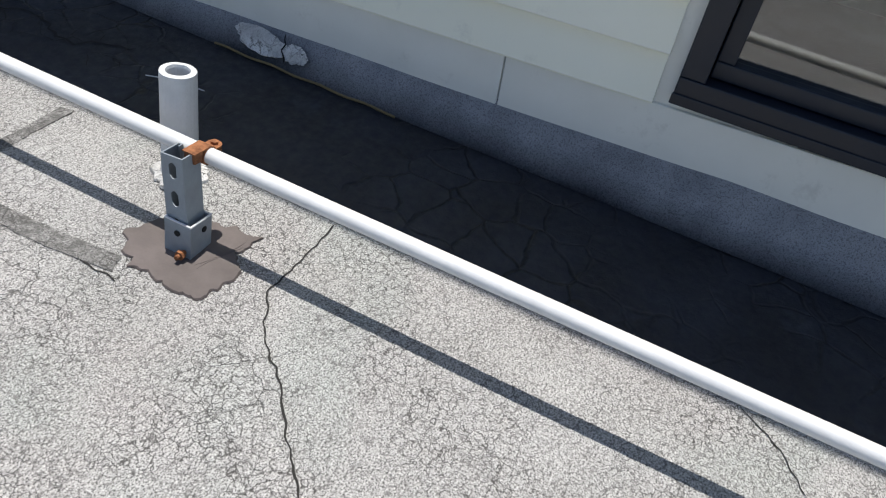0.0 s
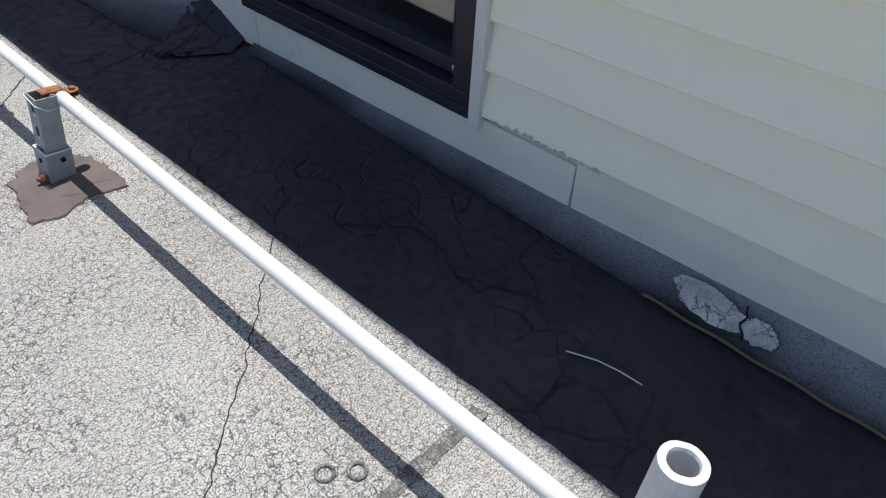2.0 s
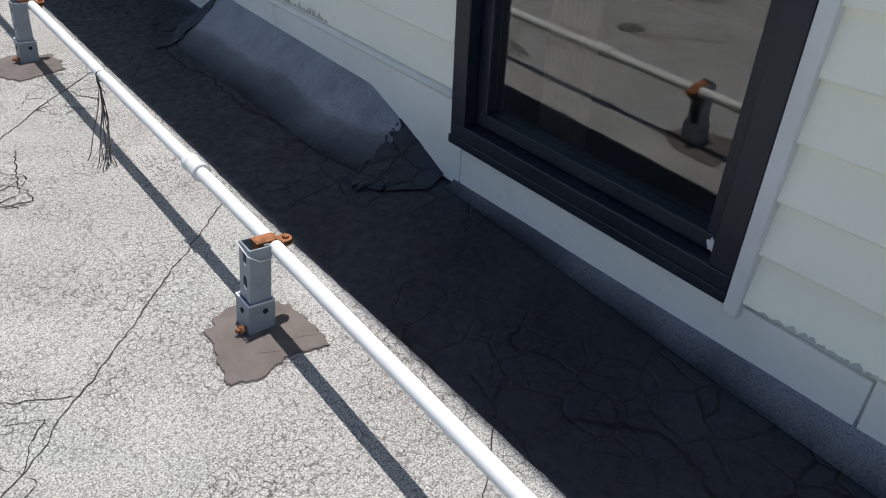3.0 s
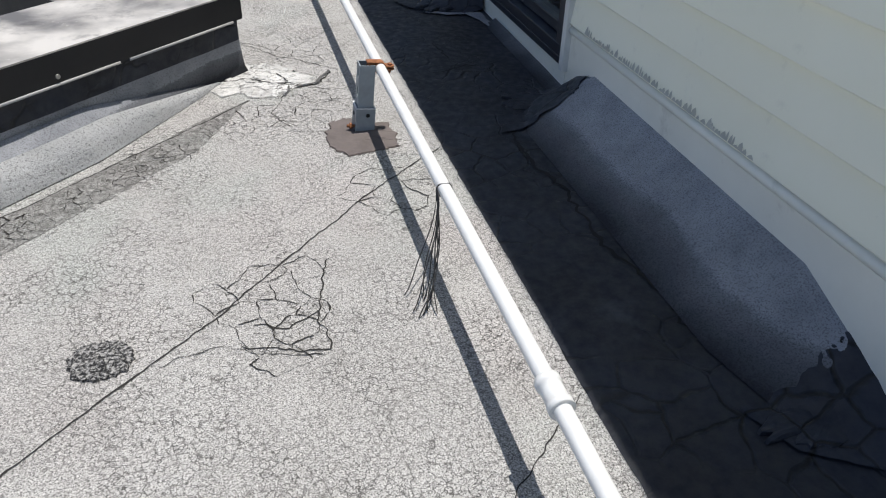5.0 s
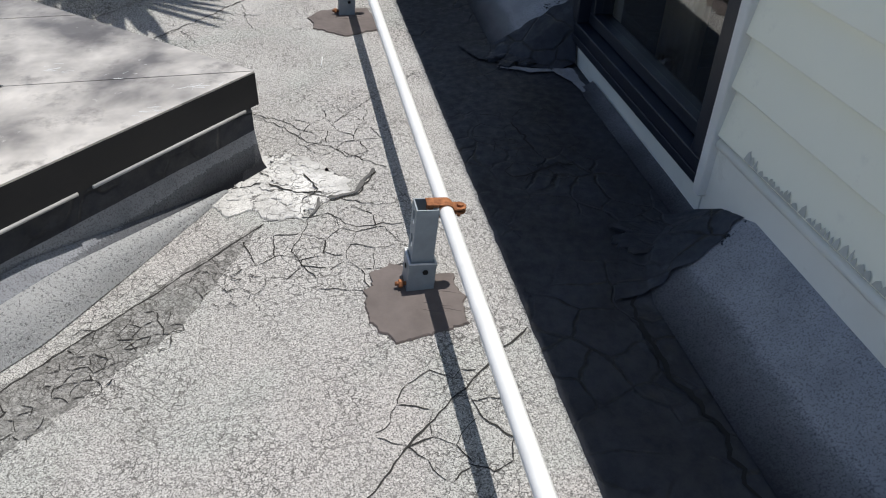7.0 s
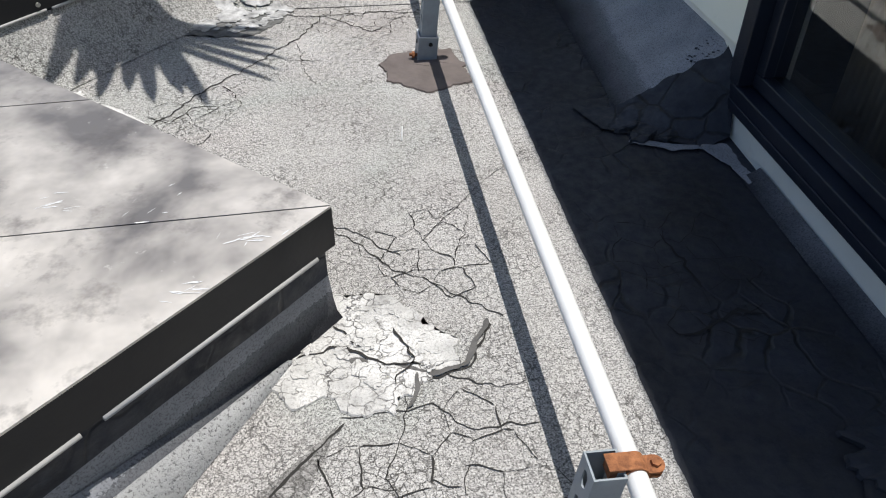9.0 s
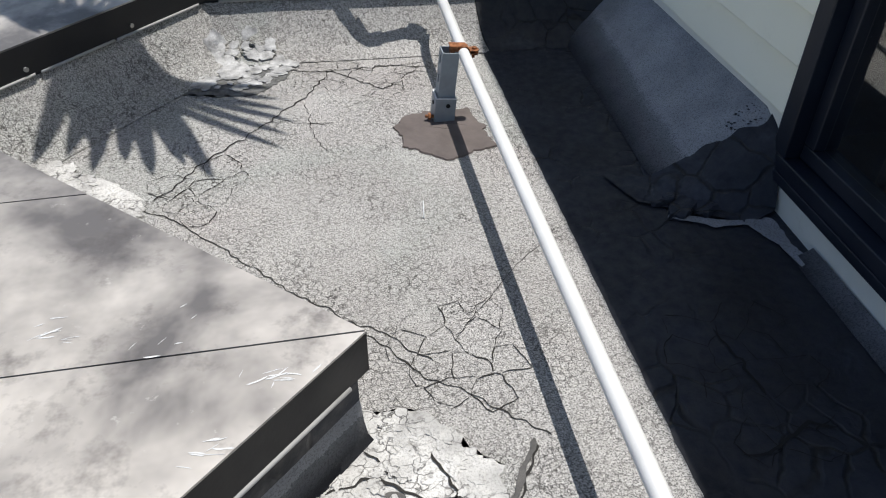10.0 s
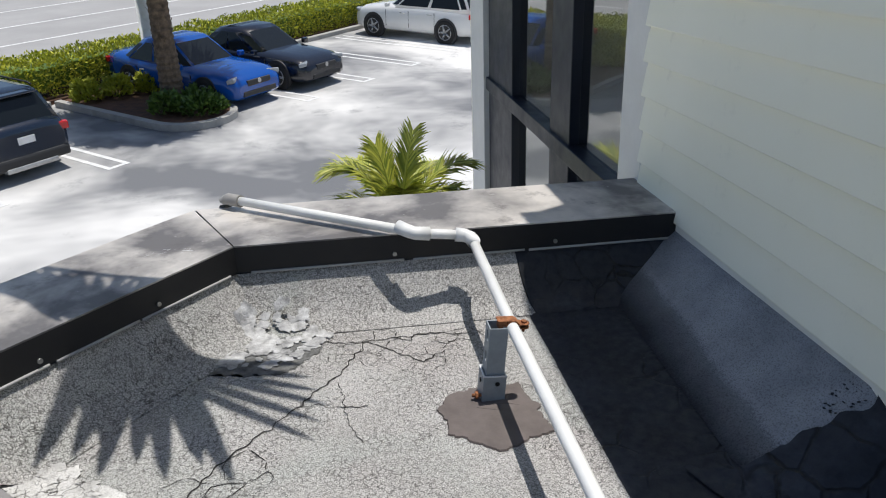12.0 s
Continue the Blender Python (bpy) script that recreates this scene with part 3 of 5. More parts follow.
def window(k, y0, y1, z0, z1):
    root = thing("window_%d" % k, "dark bronze framed window with a single pane", "window", WALL, kind="structure")
    part("window_frame", frame_ring(bmesh.new(), y0, y1, z0, z1, 0.048, -0.022, 0.09), FRAME_M, root)
    part("sash", frame_ring(bmesh.new(), y0 + 0.05, y1 - 0.05, z0 + 0.05, z1 - 0.05, 0.034, 0.012, 0.07), FRAME_M, root, "recessed dark sash")
    pane = part("pane", boxed((0.036, y0 + 0.082, z0 + 0.082), (0.041, y1 - 0.082, z1 - 0.082)), GLASS_M, root, "clear reflecting glass pane")
    pane.visible_shadow = False
    part("window_sill", boxed((-0.026, y0 - 0.002, z0 - 0.006), (-0.0225, y1 + 0.002, z0 + 0.016), bevel=0.002), FRAME_M, root)
    part("trim_strip", boxed((-0.028, y0 - 0.031, z0 - 0.02), (-0.002, y0 - 0.003, z1 + 0.03), bevel=0.003), TRIM_M, root, "white painted trim strip")
    bm = bmesh.new()
    blot(bm, 0, 0, 0.016, 0.010, 0, 0.002, k + 3, 0.5, 0.6, 20)
    chip = part("sealant_chip", bm, TRIM_M, root, "white dried sealant")
    chip.matrix_basis = pose(0.010, y0 + 0.062, z0 + 0.062, 0, -90, 0)


for k, w in enumerate(WINDOWS):
    window(k + 1, *w)

# the wall bears away a little from the third window northwards
for ob in {c.data for r in scene.objects if r.name in ("wall_east", "window_3") for c in r.children}:
    for v in ob.vertices:
        v.co.x += 0.0135 * max(0.0, v.co.y - 0.13)

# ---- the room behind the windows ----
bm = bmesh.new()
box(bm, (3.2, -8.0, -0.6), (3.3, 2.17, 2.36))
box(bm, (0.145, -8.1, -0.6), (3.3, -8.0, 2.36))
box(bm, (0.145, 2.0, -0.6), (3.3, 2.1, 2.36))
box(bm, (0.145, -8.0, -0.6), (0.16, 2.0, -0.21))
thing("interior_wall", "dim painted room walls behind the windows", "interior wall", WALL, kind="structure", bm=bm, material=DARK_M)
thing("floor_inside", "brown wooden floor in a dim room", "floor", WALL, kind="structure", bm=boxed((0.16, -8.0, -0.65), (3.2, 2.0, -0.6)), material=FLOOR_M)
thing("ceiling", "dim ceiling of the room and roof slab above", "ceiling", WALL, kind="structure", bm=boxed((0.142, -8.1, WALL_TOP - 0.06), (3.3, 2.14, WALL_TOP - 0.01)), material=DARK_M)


def counter(y0, y1, x0, x1, z1, top):
    root = thing("counter", "orange wooden counter inside the dim room", "counter", WALL)
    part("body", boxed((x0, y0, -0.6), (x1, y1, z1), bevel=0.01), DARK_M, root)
    part("top", boxed((x0 - 0.03, y0 - 0.03, z1), (x1 + 0.03, y1 + 0.03, z1 + 0.04), bevel=0.008), top, root, "orange varnished top")


counter(-2.7, -1.7, 0.75, 1.3, 0.02, ORANGE_M)
counter(0.5, 1.1, 0.8, 1.3, 0.25, ORANGE_M)


def curtain(y0, y1):
    bm = bmesh.new()
    last = None
    for i in range(61):
        y = y0 + (y1 - y0) * i / 60
        x = 0.30 + 0.02 * math.sin(i * 0.9)
        row = (bm.verts.new((x, y, -0.5)), bm.verts.new((x, y, 1.6)), bm.verts.new((x + 0.004, y, 1.6)), bm.verts.new((x + 0.004, y, -0.5)))
        if last:
            for m in range(4):
                bm.faces.new((last[m], last[(m + 1) % 4], row[(m + 1) % 4], row[m])).smooth = True
        last = row
    thing("curtain", "tan cloth curtain hanging inside the window", "curtain", WALL, bm=bm, material=TAN_M)


curtain(-1.42, -1.28)
curtain(0.80, 1.0)

# ---- shop glazing beyond the parapet ----


def storefront():
    root = thing("window_4", "tall black-framed shop glazing on the side of the building", "glazing", kind="structure", at=Matrix.Translation((0.032, 0.11, 0.0)))
    z0, z1 = -3.6, 1.9
    for y0, y1 in ((2.285, 2.32), (2.89, 3.17), (3.89, 4.47)):
        part("mullion", boxed((0.672, y0, z0), (0.76, y1, z1), bevel=0.004), FRAME_M, root, "black metal mullion")
    for z in (0.03, 1.84, -1.9, -3.6):
        part("rail", boxed((0.655, 2.25, z), (0.74, 4.5, z + 0.075), bevel=0.004), FRAME_M, root, "dark metal rail")
    for y0, y1 in ((2.32, 2.89), (3.17, 3.89)):
        pane = part("pane", boxed((0.715, y0, z0), (0.721, y1, z1)), SHOPGLASS_M, root, "reflecting shop glass")
        pane.visible_shadow = False
    part("corner_board", boxed((0.650, 2.102, -3.8), (0.76, 2.284, 1.95), bevel=0.003), TRIM_M, root, "white corner board")
    part("corner_board", boxed((0.64, 4.48, -3.8), (0.76, 4.862, 1.95), bevel=0.003), TRIM_M, root, "white corner board")
    me = board_mesh(0.64, 3.4, EXPOSE + 0.004)
    for i in range(54):
        ob = part("siding_board", me, SIDING_M, root)
        ob.matrix_basis = pose(0, 4.865, -3.7 + i * EXPOSE, 0, 0, -90)
    part("sheathing", boxed((0.76, 4.60, -3.8), (3.5, 4.864, 1.95)), BASE_M, root)
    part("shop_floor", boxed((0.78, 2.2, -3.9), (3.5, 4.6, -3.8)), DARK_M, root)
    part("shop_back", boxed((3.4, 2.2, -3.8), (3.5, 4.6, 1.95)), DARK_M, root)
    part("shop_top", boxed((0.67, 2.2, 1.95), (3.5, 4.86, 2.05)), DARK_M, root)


storefront()

# ---- the gas pipe on its posts ----
PIPE_X, PIPE_Z, PIPE_R = 0.0725, 0.166, 0.0135


def pipe():
    root = thing("gas_pipe", "white painted steel gas pipe on short posts", "pipe")
    bm = bmesh.new()
    tube(bm, [(PIPE_X - 0.003, -7.5, PIPE_Z), (PIPE_X - 0.007, -4.5, PIPE_Z), (PIPE_X - 0.010, -3.4, PIPE_Z), (PIPE_X - 0.0105, -2.9, PIPE_Z), (PIPE_X - 0.008, -2.3, PIPE_Z), (PIPE_X, -1.4, PIPE_Z + 0.001), (PIPE_X, -1.2, PIPE_Z + 0.002), (PIPE_X, 0.6, PIPE_Z + 0.004), (PIPE_X - 0.001, 1.43, PIPE_Z + 0.012), (PIPE_X, 1.845, PIPE_Z + 0.03)], PIPE_R, 20)
    part("long_pipe", bm, PIPE_M, root)
    # coupling north of the second post
    bm = bmesh.new()
    tube(bm, [(PIPE_X, -1.19, PIPE_Z + 0.002), (PIPE_X, -1.178, PIPE_Z + 0.002), (PIPE_X, -1.177, PIPE_Z + 0.002), (PIPE_X, -1.145, PIPE_Z + 0.002), (PIPE_X, -1.144, PIPE_Z + 0.002), (PIPE_X, -1.132, PIPE_Z + 0.002)], [0.0195, 0.0195, 0.0175, 0.0175, 0.0195, 0.0195], 20)
    part("coupling", bm, PIPE_M, root, "ribbed white pipe coupling")
    # bends at the parapet
    z = PIPE_Z + 0.032
    bm = bmesh.new()
    tube(bm, [(PIPE_X, 1.883, z - 0.002), (PIPE_X, 1.86, z), (PIPE_X - 0.004, 1.88, z + 0.006), (PIPE_X - 0.02, 1.888, z + 0.012), (PIPE_X - 0.045, 1.891, z + 0.016)], [0.0195, 0.0185, 0.0185, 0.0185, 0.0195], 18)
    part("elbow", bm, PIPE_M, root, "white elbow fitting")
    bm = bmesh.new()
    tube(bm, [(PIPE_X - 0.03, 1.89, z + 0.014), (-0.06, 1.883, z + 0.03)], PIPE_R, 18)
    part("short_pipe", bm, PIPE_M, root)
    bm = bmesh.new()
    tube(bm, [(-0.045, 1.884, z + 0.028), (-0.085, 1.882, z + 0.034), (-0.10, 1.893, z + 0.037), (-0.125, 1.918, z + 0.042)], [0.019, 0.018, 0.018, 0.019], 18)
    part("elbow", bm, PIPE_M, root, "white elbow fitting")
    bm = bmesh.new()
    tube(bm, [(-0.10, 1.893, z + 0.037), (-0.592, 2.275, CAP_Z - 0.013)], PIPE_R, 18)
    part("end_pipe", bm, PIPE_M, root)
    bm = bmesh.new()
    tube(bm, [(-0.572, 2.258, CAP_Z - 0.013), (-0.612, 2.292, CAP_Z - 0.014), (-0.623, 2.302, CAP_Z - 0.022), (-0.625, 2.305, CAP_Z - 0.043)], [0.0195, 0.0185, 0.0185, 0.0195], 18)
    part("elbow", bm, plain("bare_fitting", (0.33, 0.32, 0.31), 0.6), root, "grey end elbow turning down over the edge")
    return root


pipe()


def slotted_plate(bm, x0, x1, w, z0, z1):
    """The back of the channel with its row of slots; the plate's flat side looks along x."""
    s = 0.007
    box(bm, (x0, -w / 2, z0), (x1, -s, z1))
    box(bm, (x0, s, z0), (x1, w / 2, z1))
    z = z1 - 0.026
    top = z1
    while z - 0.0143 > z0:
        box(bm, (x0, -s, z + 0.0143), (x1, s, top))
        for sy in (-1, 1):
            for sz in (-1, 1):
                c = [(sy * s, z + sz * 0.0143), (sy * s, z + sz * 0.0093), (sy * 0.002, z + sz * 0.0143)]
                a = [bm.verts.new((x0, y, zz)) for y, zz in c]
                b = [bm.verts.new((x1, y, zz)) for y, zz in c]
                bm.faces.new(a), bm.faces.new(b[::-1])
                for q in range(3):
                    bm.faces.new((a[q], a[(q + 1) % 3], b[(q + 1) % 3], b[q]))
        top = z - 0.0143
        z -= 0.0508
    box(bm, (x0, -s, z0), (x1, s, top))


def pipe_at(y):
    """The pipe's middle where it passes a post."""
    rise = 0.0 if y < -1.4 else 0.002 + 0.002 * (y + 1.2) / 1.8 if y < 0.6 else 0.004 + 0.008 * (y - 0.6) / 0.83
    return PIPE_X - (0.0103 if y < -2.3 else 0.001 if y < -1.3 else 0.0), PIPE_Z + rise


def post(x, y, height, lean, seed, tie, bed_line):
    fx = x
    gx, gz = pipe_at(y)
    tilt = radians(4.5)
    px = (gx - x) * math.cos(tilt) - gz * math.sin(tilt)
    zc = (gx - x) * math.sin(tilt) + gz * math.cos(tilt)
    root = thing("pipe_post", "grey painted slotted steel post in a square socket", "post", pose(x, y, 0, 0, 4.5, 0), "posts under the gas pipe")
    w, t, h = 0.041, 0.0026, height
    body = bmesh.new()
    box(body, (-w / 2, -w / 2, 0.012), (w / 2, -w / 2 + t, h))
    box(body, (-w / 2, w / 2 - t, 0.012), (w / 2, w / 2, h))
    slotted_plate(body, -w / 2, -w / 2 + t, w - 2 * t - 0.0004, 0.012, h)
    for s in (-1, 1):
        box(body, (w / 2 - t, min(s * 0.011, s * (w / 2 - t)), 0.012), (w / 2, max(s * 0.011, s * (w / 2 - t)), h))
        box(body, (w / 2 - t - 0.007, min(s * 0.011, s * 0.0135), 0.012), (w / 2 - t, max(s * 0.011, s * 0.0135), h))
    ch = part("channel", body, STRUT_M, root)
    ch.matrix_basis = pose(0, 0, 0, lean[0], lean[1], 0)
    soc = bmesh.new()
    frame_r = 0.026
    for lo, hi in (((-frame_r, -frame_r), (frame_r, -0.0215)), ((-frame_r, 0.0215), (frame_r, frame_r)), ((-frame_r, -0.0215), (-0.0215, 0.0215)), ((0.0215, -0.0215), (frame_r, 0.0215))):
        box(soc, (*lo, 0.0), (*hi, 0.066))
    so = part("socket", soc, STRUT_M, root, "square steel socket holding the channel")
    for x, yy, zz, rot in ((-0.0265, 0.0, 0.045, 90), (0.006, -0.0265, 0.048, 0)):
        bm = bmesh.new()
        tube(bm, [(0, 0, 0), (0, -0.0015, 0)], 0.0055, 10)
        hole = part("hole", bm, HOLE_M, so, "dark bolt hole")
        hole.matrix_basis = pose(x, yy, zz, 0, 0, -rot)
    bm = bmesh.new()
    frame_ring(bm, -0.0265, 0.0265, -0.0265, 0.0265, 0.0032, 0, 0.0022, 0)
    rim = part("paint_rim", bm, VENT_M, so, "white paint build-up on the rim")
    rim.matrix_basis = pose(0, 0, 0.0675, 0, 90, 0)
    bm = bmesh.new()
    tube(bm, [(-0.033, -0.014, 0.013), (-0.040, -0.014, 0.013)], 0.0085, 6, smooth=False)
    tube(bm, [(-0.024, -0.014, 0.013), (-0.047, -0.014, 0.013)], 0.0042, 10)
    part("bolt", bm, RUST_M, root, "rusty bolt and nut")
    # pipe clamp: two halves that grip the pipe, with an ear and bolt
    cl = bmesh.new()
    for s in (-1, 1):
        last = None
        for k in range(15):
            a = math.pi * k / 14
            r0, r1 = PIPE_R + 0.0006, PIPE_R + 0.0026
            row = [cl.verts.new((px - math.cos(a) * r, q, zc + s * math.sin(a) * r)) for r in (r0, r1) for q in (-0.0125, 0.0125)]
            row = [row[0], row[1], row[3], row[2]]
            if last:
                for m in range(4):
                    cl.faces.new((last[m], last[(m + 1) % 4], row[(m + 1) % 4], row[m]))
            last = row
    box(cl, (-0.001, -0.0122, zc + 0.0140), (px + 0.005, 0.0122, zc + 0.0168), bevel=0.001)
    box(cl, (0.002, -0.0105, zc - 0.004), (px - 0.0145, 0.0105, zc + 0.0145), bevel=0.001)
    for z0 in (0.0045, -0.0035):
        ear = bmesh.ops.create_cone(cl, cap_ends=True, segments=20, radius1=0.0125, radius2=0.0125, depth=0.003)["verts"]
        bmesh.ops.transform(cl, matrix=Matrix.Translation((px + 0.026, 0, zc + z0)), verts=ear)
        box(cl, (px + 0.012, -0.0122, zc + z0 - 0.0014), (px + 0.026, 0.0122, zc + z0 + 0.0014))
    c = part("pipe_clamp", cl, RUST_M, root, "rusty orange pipe clamp")
    bm = bmesh.new()
    tube(bm, [(px + 0.027, 0, zc - 0.016), (px + 0.027, 0, zc + 0.009)], 0.0035, 10)
    tube(bm, [(px + 0.027, 0, zc + 0.0058), (px + 0.027, 0, zc + 0.0105)], 0.0065, 6, smooth=False)
    part("clamp_bolt", bm, RUST_M, c)
    if tie:
        bm = bmesh.new()
        z = h - tie
        q = w / 2 + 0.002
        tube(bm, [(-q, -q, z + 0.012), (0, -q - 0.001, z - 0.004), (q, -q, z - 0.004), (q + 0.001, 0, z), (q, q, z + 0.006), (0, q, z + 0.012), (-q, q, z + 0.02), (-q, 0, z + 0.016), (-q, -q, z + 0.012)], 0.0013, 6)
        part("cable_tie", bm, VENT_M, root, "thin white plastic tie")
    # mastic bedding round the foot
    bm = bmesh.new()
    smear(bm, bed_line, 0.0012, 0.0034, seed, 0.013)
    bed = thing("mastic_patch", "dark brown-grey mastic patch trowelled round the post foot", "roof patch", pose(fx + 0.010, y, 0), "mastic patches", bm=bm, material=MASTIC_M)
    rnd = random.Random(seed)
    for k in range(4):
        px, py = rnd.uniform(-0.06, 0.02), rnd.uniform(-0.085, -0.03)
        bm = bmesh.new()
        tube(bm, [(px + 0.014 * q, py + 0.003 * math.sin(q + k) - 0.004 * q, 0.0042) for q in range(5)], [0.0005, 0.0016, 0.0018, 0.0014, 0.0004], 6)
        part("trowel_ridge", bm, MASTIC_M, bed)


post(0.014, -2.915, 0.182, (-5, 0), 21, 0.0, [(-0.105, 0.045), (-0.045, 0.098), (0.02, 0.09), (0.06, 0.045), (0.078, -0.085), (0.02, -0.075), (-0.03, -0.11), (-0.098, -0.098)])
post(0.024, -1.485, 0.182, (0.5, 0.5), 22, 0.022, [(-0.10, 0.036), (-0.045, 0.07), (0.0, 0.08), (0.06, 0.04), (0.078, -0.06), (0.074, -0.133), (0.0, -0.11), (-0.07, -0.135), (-0.125, -0.114)])
post(0.024, 0.034, 0.182, (-0.5, 0), 23, 0.0, [(-0.119, -0.013), (-0.09, 0.045), (-0.055, 0.061), (0.06, 0.01), (0.068, -0.07), (0.066, -0.13), (0.0, -0.14), (-0.076, -0.158), (-0.112, -0.10)])
post(0.024, 1.437, 0.184, (0, 0.5), 24, 0.0, [(-0.135, -0.03), (-0.10, 0.02), (-0.03, 0.04), (0.06, 0.03), (0.09, -0.06), (0.088, -0.15), (0.03, -0.175), (-0.03, -0.20), (-0.07, -0.165), (-0.12, -0.12)])


def vent():
    root = thing("vent_pipe", "thick-walled white vent pipe standing on the roof", "vent pipe", pose(0.164, -2.775, 0, 0, 3, 0))
    bm = bmesh.new()
    prof = ((0.036, 0.0), (0.033, 0.03), (0.0315, 0.205), (0.031, 0.211), (0.021, 0.212), (0.0195, 0.207), (0.0195, 0.06), (0.0, 0.06))
    rings = []
    for r, z in prof:
        rings.append([bm.verts.new(((r + 0.0028 * noise.noise(Vector((math.cos(a) * 2, math.sin(a) * 2, z * 20)))) * math.cos(a), r * math.sin(a), z)) for a in (2 * math.pi * k / 24 for k in range(24))])
    for p, q in zip(rings, rings[1:]):
        for k in range(24):
            bm.faces.new((p[k], p[(k + 1) % 24], q[(k + 1) % 24], q[k])).smooth = r > 0.03
    part("pipe", bm, VENT_M, root)
    bm = bmesh.new()
    blot(bm, 0, 0, 0.055, 0.05, 0.0, 0.010, 31, 0.2)
    part("boot", bm, COAT_M, root, "grey sealed boot at the foot")


vent()


def wire_bundle():
    root = thing("wire_bundle", "loose black wires tied to the pipe and hanging", "wires", pose(PIPE_X, -0.60, 0))
    bm = bmesh.new()
    tube(bm, [(0.0145 * math.cos(a), 0.004 * math.sin(3 * a), PIPE_Z + 0.0145 * math.sin(a)) for a in (2 * math.pi * k / 20 for k in range(21))], 0.0022, 6)
    part("loop", bm, BLACK_M, root)
    rnd = random.Random(5)
    for k in range(9):
        a = rnd.uniform(-0.01, 0.01)
        ex, ey = -0.075 + rnd.uniform(-0.03, 0.03), -0.13 + rnd.uniform(-0.05, 0.04)
        pts = []
        for i in range(13):
            s = i / 12
            pts.append((-0.014 + ex * s ** 1.4 + 0.008 * math.sin(7 * s + k) * s, a + ey * s + 0.012 * math.sin(5 * s + 2 * k) * s, PIPE_Z + 0.003 - (PIPE_Z - 0.001 + rnd.uniform(-0.002, 0)) * s ** 0.8))
        bm = bmesh.new()
        tube(bm, pts, 0.0012, 5)
        part("wire", bm, BLACK_M, root)


wire_bundle()

# ---- the parking lot, lower than the deck ----
LOT = pose(-0.346, 0.258, -3.847, 2.674, 0.831, -0.574)
ROW = LOT @ Matrix.Rotation(radians(49.2), 4, "Z")  # along the row of stalls, and away towards the hedge
ASPH_M = asphalt()
LINE_M = plain("white_road_paint", (0.78, 0.78, 0.77), 0.7, 0, 0.15, 5)
CURB_M = plain("concrete_curb", (0.42, 0.41, 0.39), 0.85, 0, 0.2, 3)
ROAD_M = plain("worn_road", (0.36, 0.355, 0.35), 0.9, 0, 0.12, 0.4)
SOIL_M = plain("brown_mulch", (0.13, 0.065, 0.04), 0.95, 0, 0.4, 5, 0.8)
GRASS_M = plain("grass_verge", (0.16, 0.23, 0.04), 0.95, 0, 0.35, 2, 0.8)
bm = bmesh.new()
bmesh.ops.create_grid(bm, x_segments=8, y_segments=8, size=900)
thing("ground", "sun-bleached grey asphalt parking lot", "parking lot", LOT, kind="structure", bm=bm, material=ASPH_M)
thing("road", "wide pale multi-lane road beyond the hedge", "road", ROW, kind="structure", bm=boxed((-120, 22.9, 0.0), (160, 38.5, 0.012)), material=ROAD_M)
thing("verge", "strip of bright green grass behind the hedge", "grass strip", ROW, kind="structure", bm=boxed((-120, 19.2, 0.0), (160, 22.88, 0.05)), material=GRASS_M)
thing("far_verge", "strip of grass across the road", "grass strip", ROW, kind="structure", bm=boxed((-160, 38.6, 0.0), (220, 60, 0.05)), material=GRASS_M)
for d in (26.0, 29.5, 33.3):
    thing("road_line", "long white lane line on the road", "road marking", ROW, "lane lines", bm=boxed((-60, d - 0.07, 0.013), (90, d + 0.07, 0.017)), material=LINE_M)


def hairpin(s, d0, d1):
    """A stall divider: two painted lines joined at the near end."""
    root = thing("stall_line", "white painted hairpin line between parking stalls", "road marking", ROW @ Matrix.Translation((s, 0, 0)), "stall lines")
    part("stripe", boxed((-0.24, d0, 0.001), (-0.14, d1, 0.006)), LINE_M, root)
    part("stripe", boxed((0.14, d0, 0.001), (0.24, d1, 0.006)), LINE_M, root)
    part("stripe", boxed((-0.138, d0, 0.001), (0.138, d0 + 0.1, 0.006)), LINE_M, root)


for s in (3.6, 5.75, 8.15, 13.75, 16.0, 18.25, 20.55, 22.9, 25.2, 27.5):
    hairpin(s, 12.5, 17.3)


def curb_run(s0, s1):
    thing("curb", "pale concrete curb along the planted verge", "curb", ROW, "curbs", "structure", bm=boxed((s0, 17.55, 0), (s1, 17.75, 0.14), bevel=0.02), material=CURB_M)


curb_run(-20, 10.0)
curb_run(12.2, 60)
thing("planting_bed", "brown mulch bed under the hedge", "planting bed", ROW, kind="structure", bm=boxed((-60, 17.76, 0), (90, 19.19, 0.10)), material=SOIL_M)


def island():
    root = thing("traffic_island", "mulched parking island with a rounded concrete curb", "traffic island", ROW, kind="structure")
    s, w, d0, d1 = 11.1, 1.05, 13.9, 17.5
    pts = [(s + w * math.cos(a), d0 + w * math.sin(a)) for a in (math.pi + math.pi * k / 20 for k in range(21))]
    outer = [(s - w, d1)] + pts + [(s + w, d1)]
    inner = offset(outer, -0.17)
    bm = bmesh.new()
    for (a, b), (c, d) in zip(zip(outer, outer[1:]), zip(inner, inner[1:])):
        prism(bm, [a, b, d, c], 0.0, 0.15)
    bmesh.ops.remove_doubles(bm, verts=bm.verts, dist=0.001)
    part("curb_ring", bm, CURB_M, root, "rounded concrete curb")
    part("mulch", prism(bmesh.new(), inner, 0.0, 0.12), SOIL_M, root, "red-brown mulch")


island()


